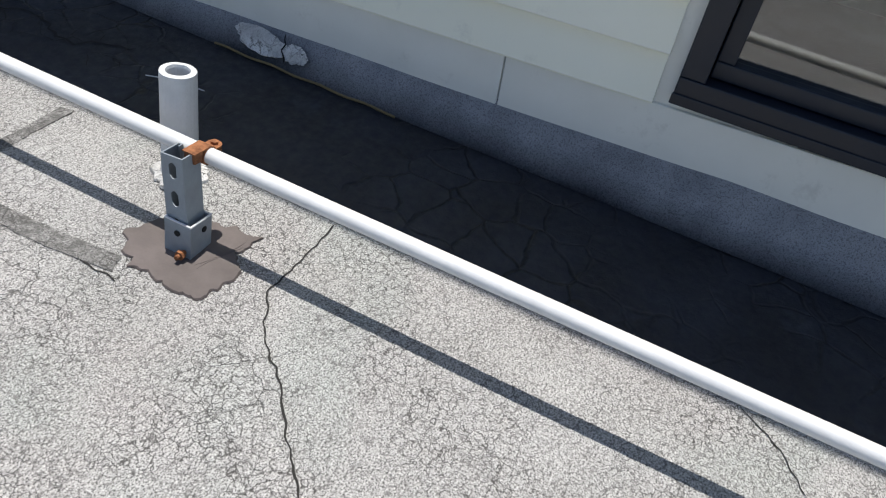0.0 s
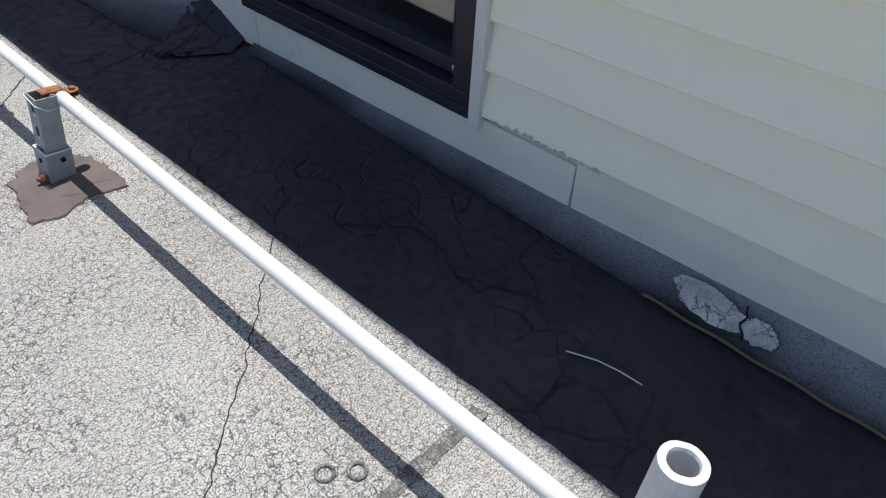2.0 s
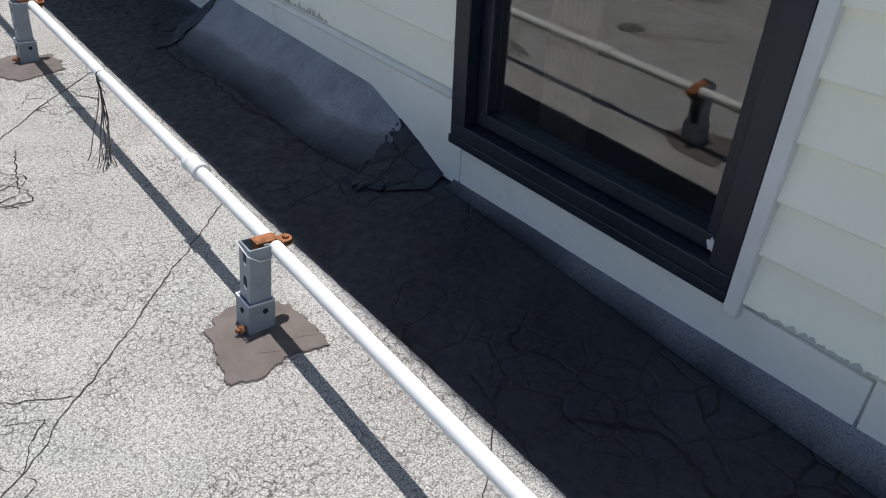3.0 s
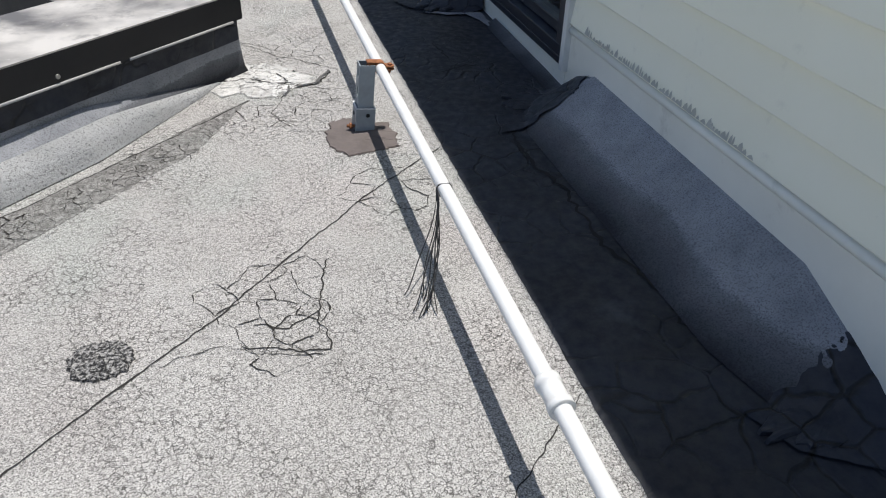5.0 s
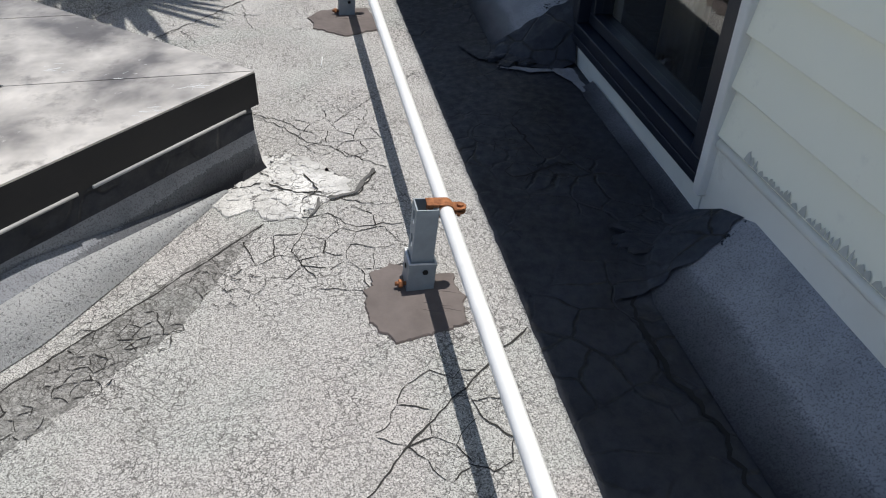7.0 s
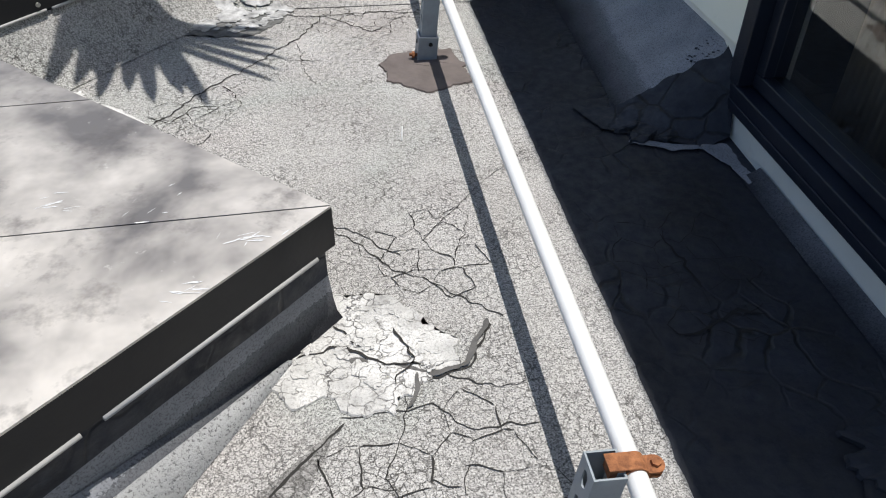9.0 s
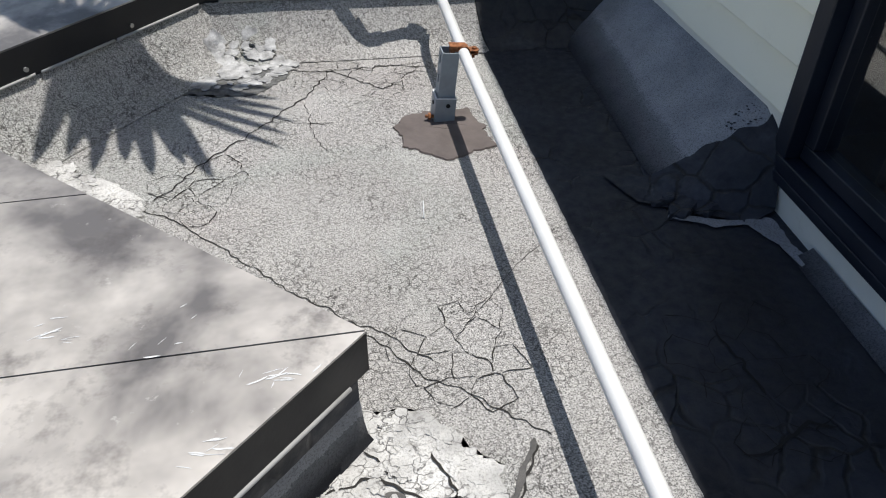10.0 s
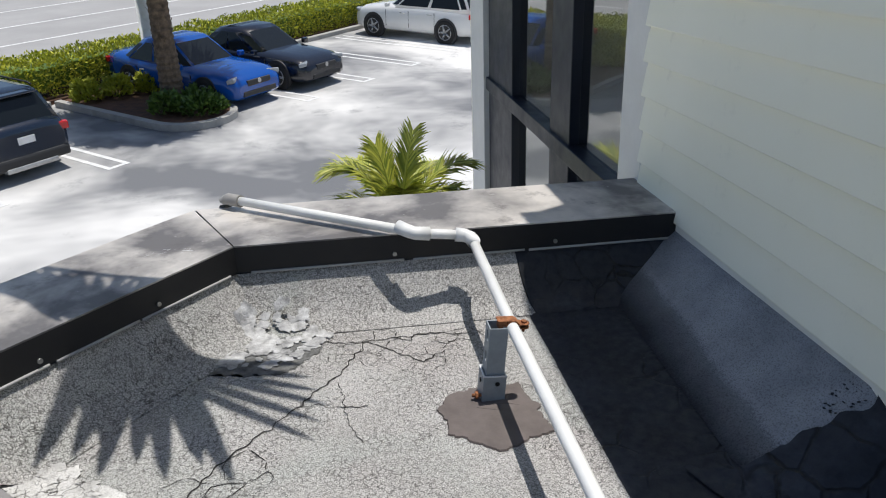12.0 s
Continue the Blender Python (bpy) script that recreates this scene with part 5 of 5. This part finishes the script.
def drooping_frond():
    """A low frond of the near palm, its broad leaflets hanging over the bay."""
    rib = [Vector(p) for p in ((-2.0, 2.95, 3.2), (-1.35, 2.62, 3.0), (-0.85, 2.28, 2.5), (-0.52, 2.02, 2.05), (-0.36, 1.92, 1.82))]
    root = part("frond", tube(bmesh.new(), rib, [0.022, 0.018, 0.014, 0.010, 0.005], 7), WOODY_M, near_palm, "drooping frond with broad leaflets")
    root.matrix_basis = near_palm.matrix_basis.inverted()
    rnd = random.Random(4)
    sun_x, sun_y = SUN_DIR.x / SUN_DIR.z, SUN_DIR.y / SUN_DIR.z

    def leaflet(a, e, wide):
        bm = bmesh.new()
        d = (e - a).normalized()
        side = d.cross(SUN_DIR).normalized()
        edge = [(0.0, 0.25), (0.25, 0.9), (0.6, 1.0), (0.85, 0.7), (1.0, 0.08)]
        left = [bm.verts.new(a.lerp(e, s) + side * wide * w + Vector((0, 0, 0.03 * math.sin(3.1 * s)))) for s, w in edge]
        right = [bm.verts.new(a.lerp(e, s) - side * wide * w + Vector((0, 0, 0.03 * math.sin(3.1 * s)))) for s, w in edge]
        for k in range(4):
            bm.faces.new((left[k], left[k + 1], right[k + 1], right[k]))
        part("leaflet", bm, FROND_M, root)

    for k in range(13):
        # right-hand leaflets fan out evenly, the hanging ones droop to the south
        if k < 6:
            gx, gy, h, wide = -0.40 + 0.020 * k, 1.66 - 0.062 * k, 1.55, 0.016
            if k > 3:
                gx -= 0.035 * (k - 3)
        else:
            j = k - 6
            gx, gy, h, wide = -0.53 - 0.068 * j, 1.25 + 0.018 * j + 0.05 * (j % 2), 1.55, 0.024
        e = Vector((gx + sun_x * h, gy + sun_y * h, h))
        a = rib[4].lerp(rib[3], (k % 6) / 6 if k < 6 else 0.2 + 0.8 * (k - 6) / 7)
        leaflet(a, e, wide)
    for k in range(8):
        s = k / 8
        gx, gy, h = -0.80 - 0.16 * s + rnd.uniform(-0.03, 0.03), 1.44 + 0.2 * s + rnd.uniform(-0.03, 0.03), 1.6
        a = rib[3].lerp(rib[2], s)
        leaflet(a, Vector((gx + sun_x * h, gy + sun_y * h, h)), 0.024)
    for k in range(16):
        a = rib[2].lerp(rib[1], k / 16)
        for sg in (-1, 1):
            leaflet(a, a + Vector((0.30 + rnd.uniform(-0.08, 0.08), sg * 0.30 - 0.1, -0.32)), 0.016)


drooping_frond()

# ---- seams, cracks, patches and small things on the deck ----
CRACKS = [
    (0.0042, 0.012, [(0.21, -3.08), (0.0, -3.08), (-0.08, -3.14), (-0.28, -3.33)]),
    (0.0030, 0.014, [(0.21, -3.83), (0.16, -3.90), (0.10, -3.95)]),
    (0.0030, 0.012, [(0.30, -1.85), (0.05, -2.10), (-0.11, -2.24), (-0.28, -2.40), (-0.6, -2.7)]),
    (0.0030, 0.010, [(0.20, -1.02), (-0.10, -1.30), (-0.38, -1.56), (-0.65, -1.8)]),
    (0.0046, 0.008, [(-0.95, -1.24), (-0.55, -0.84), (-0.38, -0.69), (-0.18, -0.47), (0.03, -0.26), (0.20, -0.12)]),
    (0.0022, 0.02, [(-0.48, -0.79), (-0.37, -0.78), (-0.29, -0.81), (-0.20, -0.82)]),
    (0.0050, 0.006, [(-0.95, -0.37), (-0.53, 0.02), (-0.26, 0.27)]),
    (0.0030, 0.02, [(-0.27, 0.28), (-0.13, 0.28), (-0.08, 0.24), (0.03, 0.23)]),
    (0.0065, 0.022, [(-0.37, 0.43), (-0.30, 0.40), (-0.18, 0.35), (-0.11, 0.34), (-0.06, 0.36), (-0.01, 0.45)]),
    (0.0030, 0.02, [(-0.28, 0.74), (-0.19, 0.66), (-0.11, 0.57), (0.02, 0.45)]),
    (0.0020, 0.006, [(-0.09, 0.67), (0.02, 0.80), (0.18, 0.96)]),
    (0.0040, 0.02, [(-0.37, 1.752), (-0.252, 1.741), (-0.135, 1.731), (-0.073, 1.747), (0.043, 1.722)]),
    (0.0045, 0.02, [(-0.252, 1.741), (-0.184, 1.684), (-0.106, 1.613), (-0.05, 1.66)]),
    (0.0058, 0.022, [(-0.25, 1.70), (-0.315, 1.605), (-0.395, 1.48), (-0.502, 1.398), (-0.562, 1.30), (-0.66, 1.19)]),
    (0.0030, 0.02, [(-0.315, 1.56), (-0.297, 1.387), (-0.27, 1.325)]),
    (0.0030, 0.02, [(-0.25, 1.45), (-0.395, 1.48)]),
    (0.0040, 0.02, [(-0.342, -0.779), (-0.274, -0.803), (-0.197, -0.811), (-0.196, -0.711), (-0.16, -0.541)]),
    (0.0034, 0.02, [(-0.315, -0.719), (-0.254, -0.748), (-0.196, -0.711)]),
    (0.0034, 0.016, [(-0.68, 1.17), (-0.49, 0.99), (-0.34, 0.82), (-0.13, 0.64)]),
    (0.0026, 0.02, [(-0.16, 0.35), (-0.17, 0.28), (-0.21, 0.17), (-0.16, 0.08)]),
    (0.0024, 0.02, [(-0.10, 0.34), (-0.02, 0.30), (0.03, 0.31)]),
    (0.0024, 0.02, [(-0.30, -1.48), (-0.42, -1.42), (-0.52, -1.47)]),
    (0.0046, 0.016, [(0.20, -2.48), (0.03, -2.48), (-0.05, -2.46), (-0.08, -2.60), (-0.10, -2.75), (-0.11, -2.88)]),
]
for k, (w, jag, pts) in enumerate(CRACKS):
    part("crack", ribbon(bmesh.new(), pts, w * 0.5, 0.0016, k, jag, 0.007), CRACK_M, deck, "dark open crack in the membrane")
for k, (w, pts) in enumerate(((0.006, [(0.42, 0.01), (0.41, -0.28), (0.43, -0.46), (0.42, -0.62), (0.46, -0.78), (0.47, -1.01)]), (0.004, [(0.30, 0.36), (0.43, 0.40), (0.47, 0.39)]), (0.004, [(0.36, 0.62), (0.40, 0.55), (0.38, 0.47)]), (0.004, [(0.33, -2.0), (0.42, -2.1), (0.40, -2.3), (0.47, -2.4)]))):
    part("crack", ribbon(bmesh.new(), pts, w, 0.0062, k + 40, 0.03), HOLE_M, deck, "black crack in the coated strip")


def plates(x0, x1, y0, y1, seed, count, z=0.0014, m=CRACK_M):
    """Alligator cracking: the jagged joints between small uneven plates."""
    rnd = random.Random(seed)
    r = math.sqrt((x1 - x0) * (y1 - y0) / count) * 0.62
    mx, my = (x0 + x1) / 2, (y0 + y1) / 2
    bm = bmesh.new()
    seen, corner = set(), {}

    def at(px, py):
        key = (round(px / r * 4), round(py / r * 4))
        if key not in corner:
            corner[key] = (px + rnd.uniform(-0.42, 0.42) * r, py + rnd.uniform(-0.42, 0.42) * r)
        return key
    for j in range(int((y1 - y0) / (1.5 * r)) + 1):
        for i in range(int((x1 - x0) / (1.732 * r)) + 1):
            cx, cy = x0 + (i + 0.5 * (j % 2)) * 1.732 * r, y0 + 1.5 * j * r
            f = math.hypot((cx - mx) / (x1 - x0), (cy - my) / (y1 - y0)) * 2
            if f > 0.75 + 0.5 * noise.noise(Vector((cx * 9, cy * 9, seed))):
                continue
            keys = [at(cx + r * math.cos(radians(30 + 60 * k)), cy + r * math.sin(radians(30 + 60 * k))) for k in range(6)]
            for a, b in zip(keys, keys[1:] + keys[:1]):
                if (min(a, b), max(a, b)) in seen or rnd.random() < 0.08:
                    continue
                seen.add((min(a, b), max(a, b)))
                ribbon(bm, [corner[a], corner[b]], rnd.uniform(0.0006, 0.0019), z + 0.0001 * (i % 5), seed + i, 0.012, 0.006)
    part("crack_net", bm, m, deck, "net of fine alligator cracks")


plates(-0.46, -0.12, -0.88, -0.48, 3, 30)
plates(-0.12, 0.16, -0.42, -0.16, 4, 16)
plates(-0.30, 0.06, 0.0, 0.34, 5, 26)
plates(-0.28, 0.08, 0.50, 0.78, 6, 26)
plates(-0.62, -0.48, -0.10, 0.02, 7, 10)
plates(-0.36, 0.05, 1.56, 1.78, 8, 30)
plates(-0.66, -0.40, 1.05, 1.35, 9, 18)
plates(-0.62, -0.30, -1.75, -1.42, 10, 16)
plates(0.28, 0.52, -2.45, -1.5, 13, 70, 0.0062, HOLE_M)
plates(0.26, 0.50, 0.25, 0.75, 14, 26, 0.0062, HOLE_M)
for k in range(6):
    plates(-0.93 + 0.10 * k, -0.79 + 0.10 * k, -0.45 + 0.093 * k, -0.33 + 0.093 * k, 80 + k, 16, 0.0030)


def patch(name, label, category, x, y, rx, ry, thick, m, seed, rough=0.3, turn=0.0, z=0.0012):
    bm = bmesh.new()
    blot(bm, x, y, rx, ry, z, thick, seed, rough, turn)
    return thing(name, label, category, bm=bm, material=m)


def coat(name, label, pts, z, thick, m, seed, jag=0.008):
    thing(name, label, "roof patch", bm=smear(bmesh.new(), pts, z, thick, seed, jag), material=m)



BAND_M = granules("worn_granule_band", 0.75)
LAP_M = granules("torn_lap", 0.9)


def flakes(label, x, y, rx, ry, turn, count, seed, z=0.0014, size=0.028, curl=0.0, slope=False, m=COAT_M):
    """A coating broken into many thin flakes with gaps between."""
    rnd = random.Random(seed)
    bm = bmesh.new()
    for k in range(count):
        a, q = rnd.uniform(0, 2 * math.pi), rnd.random() ** 0.62
        px, py = rx * q * math.cos(a), ry * q * math.sin(a)
        r = size * rnd.uniform(0.45, 1.2)
        n0 = len(bm.verts)
        fx, fy = x + px * math.cos(turn) - py * math.sin(turn), y + px * math.sin(turn) + py * math.cos(turn)
        up = max(0.0, fy - 1.785) ** 2 / 0.135 if slope else 0.0
        blot(bm, fx, fy, r, r * rnd.uniform(0.5, 0.9), z + up + 0.0004 * (k % 7), 0.0012, seed + k, 0.5, rnd.uniform(0, 3), 22)
        if curl:
            bm.verts.ensure_lookup_table()
            vs = bm.verts[n0:]
            lift = math.atan(max(0.0, fy - 1.785) * 2 / 0.135) if slope else 0.0
            bmesh.ops.rotate(bm, verts=vs, cent=vs[-1].co, matrix=Matrix.Rotation(lift, 3, "X"))
            bmesh.ops.rotate(bm, verts=vs, cent=vs[-1].co, matrix=Matrix.Rotation(rnd.uniform(-curl, curl), 3, Vector((rnd.uniform(-1, 1), rnd.uniform(-1, 1), 0)).normalized()))
    thing("coating_patch", label, "roof patch", kind="stuff", bm=bm, material=m)


thing("coating_patch", "cracked white coating spread at the parapet corner", "roof patch", material=COAT_M, bm=smear(bmesh.new(), [(-0.412, 0.415), (-0.366, 0.338), (-0.332, 0.308), (-0.275, 0.334), (-0.262, 0.288), (-0.188, 0.276), (-0.127, 0.333), (-0.068, 0.359), (-0.064, 0.408), (-0.124, 0.491), (-0.208, 0.548), (-0.268, 0.545), (-0.36, 0.456)], 0.001, 0.003, 51, 0.016))
flakes("loose white flakes of coating at the parapet corner", -0.225, 0.425, 0.15, 0.085, -0.25, 60, 51, 0.0035, 0.016)
GROUT_M = plain("grey_crack_filler", (0.13, 0.125, 0.12), 0.7, 0, 0.3, 40, 0.6)
for k, (w, pts) in enumerate(((0.006, [(-0.007, 0.452), (-0.035, 0.41), (-0.059, 0.358), (-0.125, 0.345)]), (0.005, [(-0.125, 0.348), (-0.187, 0.366), (-0.249, 0.388)]), (0.004, [(-0.145, 0.352), (-0.149, 0.303), (-0.165, 0.285)]))):
    part("crack_filler", ribbon(bmesh.new(), pts, w, 0.0046, k + 90, 0.012, 0.005), GROUT_M, deck, "smeared grey filler in a wide crack")
for k, pts in enumerate(([(-0.33, 0.40), (-0.25, 0.42), (-0.19, 0.37), (-0.12, 0.36)], [(-0.27, 0.47), (-0.22, 0.41)], [(-0.17, 0.45), (-0.15, 0.38), (-0.18, 0.33)])):
    part("crack", ribbon(bmesh.new(), pts, 0.0026, 0.0066, k + 60, 0.02, 0.006), CRACK_M, deck, "dark open crack in the coating")
coat("coating_patch", "flaking white coating smeared along the parapet foot", [(-1.09, 1.50), (-1.029, 1.476), (-0.945, 1.435), (-0.839, 1.318), (-0.76, 1.28), (-0.674, 1.19), (-0.672, 1.135), (-0.71, 1.115), (-0.80, 1.15), (-0.95, 1.29), (-1.08, 1.42)], 0.001, 0.003, COAT_M, 52, 0.018)
flakes("loose white flakes at the parapet foot", -0.90, 1.33, 0.20, 0.06, -0.76, 60, 58, 0.0035, 0.018)
PEEL_M = plain("bared_membrane", (0.20, 0.20, 0.195), 0.9, 0, 0.45, 40, 0.8)
coat("bared_patch", "dark bared membrane under peeling coating", [(-0.63, 1.66), (-0.53, 1.63), (-0.42, 1.64), (-0.36, 1.70), (-0.36, 1.78), (-0.45, 1.80), (-0.56, 1.80), (-0.62, 1.76)], 0.001, 0.0015, PEEL_M, 66, 0.014)
flakes("peeling silver coating in the corner of the bay", -0.50, 1.775, 0.16, 0.11, 0.1, 130, 53, 0.0035, 0.021, 0.05, True, SILVERED_M)
patch("drain_patch", "small dark gravelly patch on the pale roof", "roof patch", -0.572, -0.76, 0.052, 0.052, 0.006, GRAVEL_M, 54, 0.22, 0.2)
patch("tar_patch", "black tar smeared over the corner of the flashing", "tar patch", 0.57, -1.17, 0.12, 0.05, 0.010, TAR_M, 55, 0.4, 0.2, 0.006)
patch("tar_patch", "black tar smeared over the corner of the flashing", "tar patch", 0.56, 0.08, 0.13, 0.06, 0.010, TAR_M, 56, 0.4, -0.2, 0.006)
patch("tar_patch", "black tar brushed in a curve at the flashing", "tar patch", 0.53, 1.0, 0.13, 0.06, 0.012, TAR_M, 57, 0.4, 0.3, 0.006)

coat("lap_patch", "worn grey strip of torn membrane lap", [(-0.085, -2.50), (-0.080, -2.583), (-0.075, -2.724), (-0.065, -2.85), (-0.100, -2.86), (-0.114, -2.739), (-0.120, -2.62), (-0.100, -2.52)], 0.0008, 0.0012, LAP_M, 61, 0.006)
coat("lap_patch", "worn grey strip of torn membrane lap", [(-0.085, -2.484), (0.05, -2.490), (0.197, -2.489), (0.197, -2.460), (0.06, -2.466), (-0.03, -2.468)], 0.0008, 0.0012, LAP_M, 62, 0.006)
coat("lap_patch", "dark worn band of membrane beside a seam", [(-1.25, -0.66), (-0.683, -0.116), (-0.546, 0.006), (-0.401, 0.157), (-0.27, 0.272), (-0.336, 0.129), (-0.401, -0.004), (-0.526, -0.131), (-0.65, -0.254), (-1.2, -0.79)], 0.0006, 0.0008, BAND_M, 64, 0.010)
PALE_M = flashing("pale_worn_flashing", -1.0, -0.5)
coat("worn_patch", "pale grey worn smear at the wall foot", [(0.57, 0.90), (0.635, 0.905), (0.64, 0.76), (0.615, 0.745), (0.60, 0.82)], 0.0095, 0.0012, PALE_M, 67, 0.010)
coat("worn_patch", "thin pale grey smear beside black tar", [(0.43, 0.955), (0.52, 0.915), (0.57, 0.905), (0.57, 0.89), (0.50, 0.90), (0.42, 0.94)], 0.0095, 0.0012, PALE_M, 68, 0.008)
for x, y in ((-0.045, -2.39), (-0.01, -2.42)):
    bm = bmesh.new()
    tube(bm, [(x + 0.013 * math.cos(a), y + 0.013 * math.sin(a), 0.002) for a in (2 * math.pi * k / 18 for k in range(19))], 0.003, 6)
    thing("blister_ring", "small round blister scar on the membrane", "blister", bm=bm, material=LAP_M)


def stick(name, label, category, pts, r, m):
    bm = bmesh.new()
    tube(bm, pts, r, 6)
    thing(name, label, category, bm=bm, material=m)


stick("nail", "thin white stick lying on the deck", "stick", [(-0.08, 1.09, 0.003), (-0.088, 1.03, 0.003)], 0.0016, VENT_M)
stick("string", "pale string lying on the black strip", "string", [(0.385, -2.50, 0.007), (0.405, -2.55, 0.008), (0.413, -2.59, 0.007), (0.415, -2.63, 0.007)], 0.0014, VENT_M)
CORD_M = plain("tan_cord", (0.20, 0.15, 0.07), 0.9)
stick("cord", "tan cord lying along the wall foot", "cord", [(0.592, -2.52 - 0.02 * k, 0.013 + 0.002 * math.sin(k)) for k in range(25)], 0.003, CORD_M)


def wall_scar():
    """Pale bare patch with a crack low on the wall flashing."""
    bm = bmesh.new()
    blot(bm, 0.012, 0, 0.075, 0.028, 0, 0.002, 71, 0.16, 0.1)
    blot(bm, -0.085, -0.004, 0.032, 0.022, 0, 0.002, 72, 0.25)
    ob = part("bare_patch", bm, COAT_M, deck, "pale bare patch on the flashing")
    ob.matrix_basis = Matrix.Translation((0.618, -2.64, 0.050)) @ Matrix(((0, 0.55, -0.835, 0), (1, 0, 0, 0), (0, 0.835, 0.55, 0), (0, 0, 0, 1)))


wall_scar()
scar_crack = part("crack", ribbon(bmesh.new(), [(-0.048, 0.034), (-0.058, 0.012), (-0.05, -0.004), (-0.062, -0.03)], 0.0032, 0.004, 77, 0.01, 0.005), HOLE_M, deck, "black crack in the flashing")
scar_crack.matrix_basis = Matrix.Translation((0.618, -2.64, 0.050)) @ Matrix(((0, 0.55, -0.835, 0), (1, 0, 0, 0), (0, 0.835, 0.55, 0), (0, 0, 0, 1)))


def mildew(y0, y1, z, seed, tall=1.0):
    """Grey mildew streaks on the lower lap boards."""
    rnd = random.Random(seed)
    bm = bmesh.new()
    y = y0
    while y < y1:
        h, w = tall * rnd.uniform(0.006, 0.024), rnd.uniform(0.008, 0.022)
        blot_pts = [(y, 0), (y + w, 0), (y + w * 0.8, h * 0.6), (y + w * 0.45, h), (y + w * 0.15, h * 0.5)]
        bm.faces.new([bm.verts.new((-0.0200 + 0.0155 * (q / EXPOSE), p, z + q)) for p, q in blot_pts])
        y += w * rnd.uniform(0.6, 1.3)
    me = mesh(bm, "mildew")
    part("mildew", me, MILDEW_M, wall, "grey mildew stains")


MILDEW_M = plain("mildew_stain", (0.58, 0.58, 0.53), 0.9)
mildew(-0.75, 0.02, 0.122 + 0.004, 1)
mildew(-2.36, -2.12, 0.013, 2, 0.45)


def cap_chips(x, y, count, spread, seed):
    """Small white chips and scratches on the metal cap."""
    rnd = random.Random(seed)
    bm = bmesh.new()
    for k in range(count):
        px, py = x + rnd.gauss(0, spread), y + rnd.gauss(0, spread * 0.4)
        z = CAP_Z + 0.0006 - 0.0232 * (max(py, -1.2) - 0.485)
        ribbon(bm, [(px, py), (px + rnd.uniform(0.004, 0.03), py + rnd.uniform(-0.008, 0.014))], rnd.uniform(0.0006, 0.0022), z + 0.0001 * (k % 5), seed + k, 0.006, 0.004)
    part("paint_chips", bm, VENT_M, curb_root, "white paint chips")


cap_chips(-0.375, 0.430, 14, 0.025, 5)
cap_chips(-0.66, 0.560, 10, 0.03, 6)
cap_chips(-0.46, 0.325, 8, 0.03, 7)
cap_chips(-0.50, 0.500, 6, 0.05, 8)
cap_chips(-0.74, 1.95, 14, 0.04, 9)
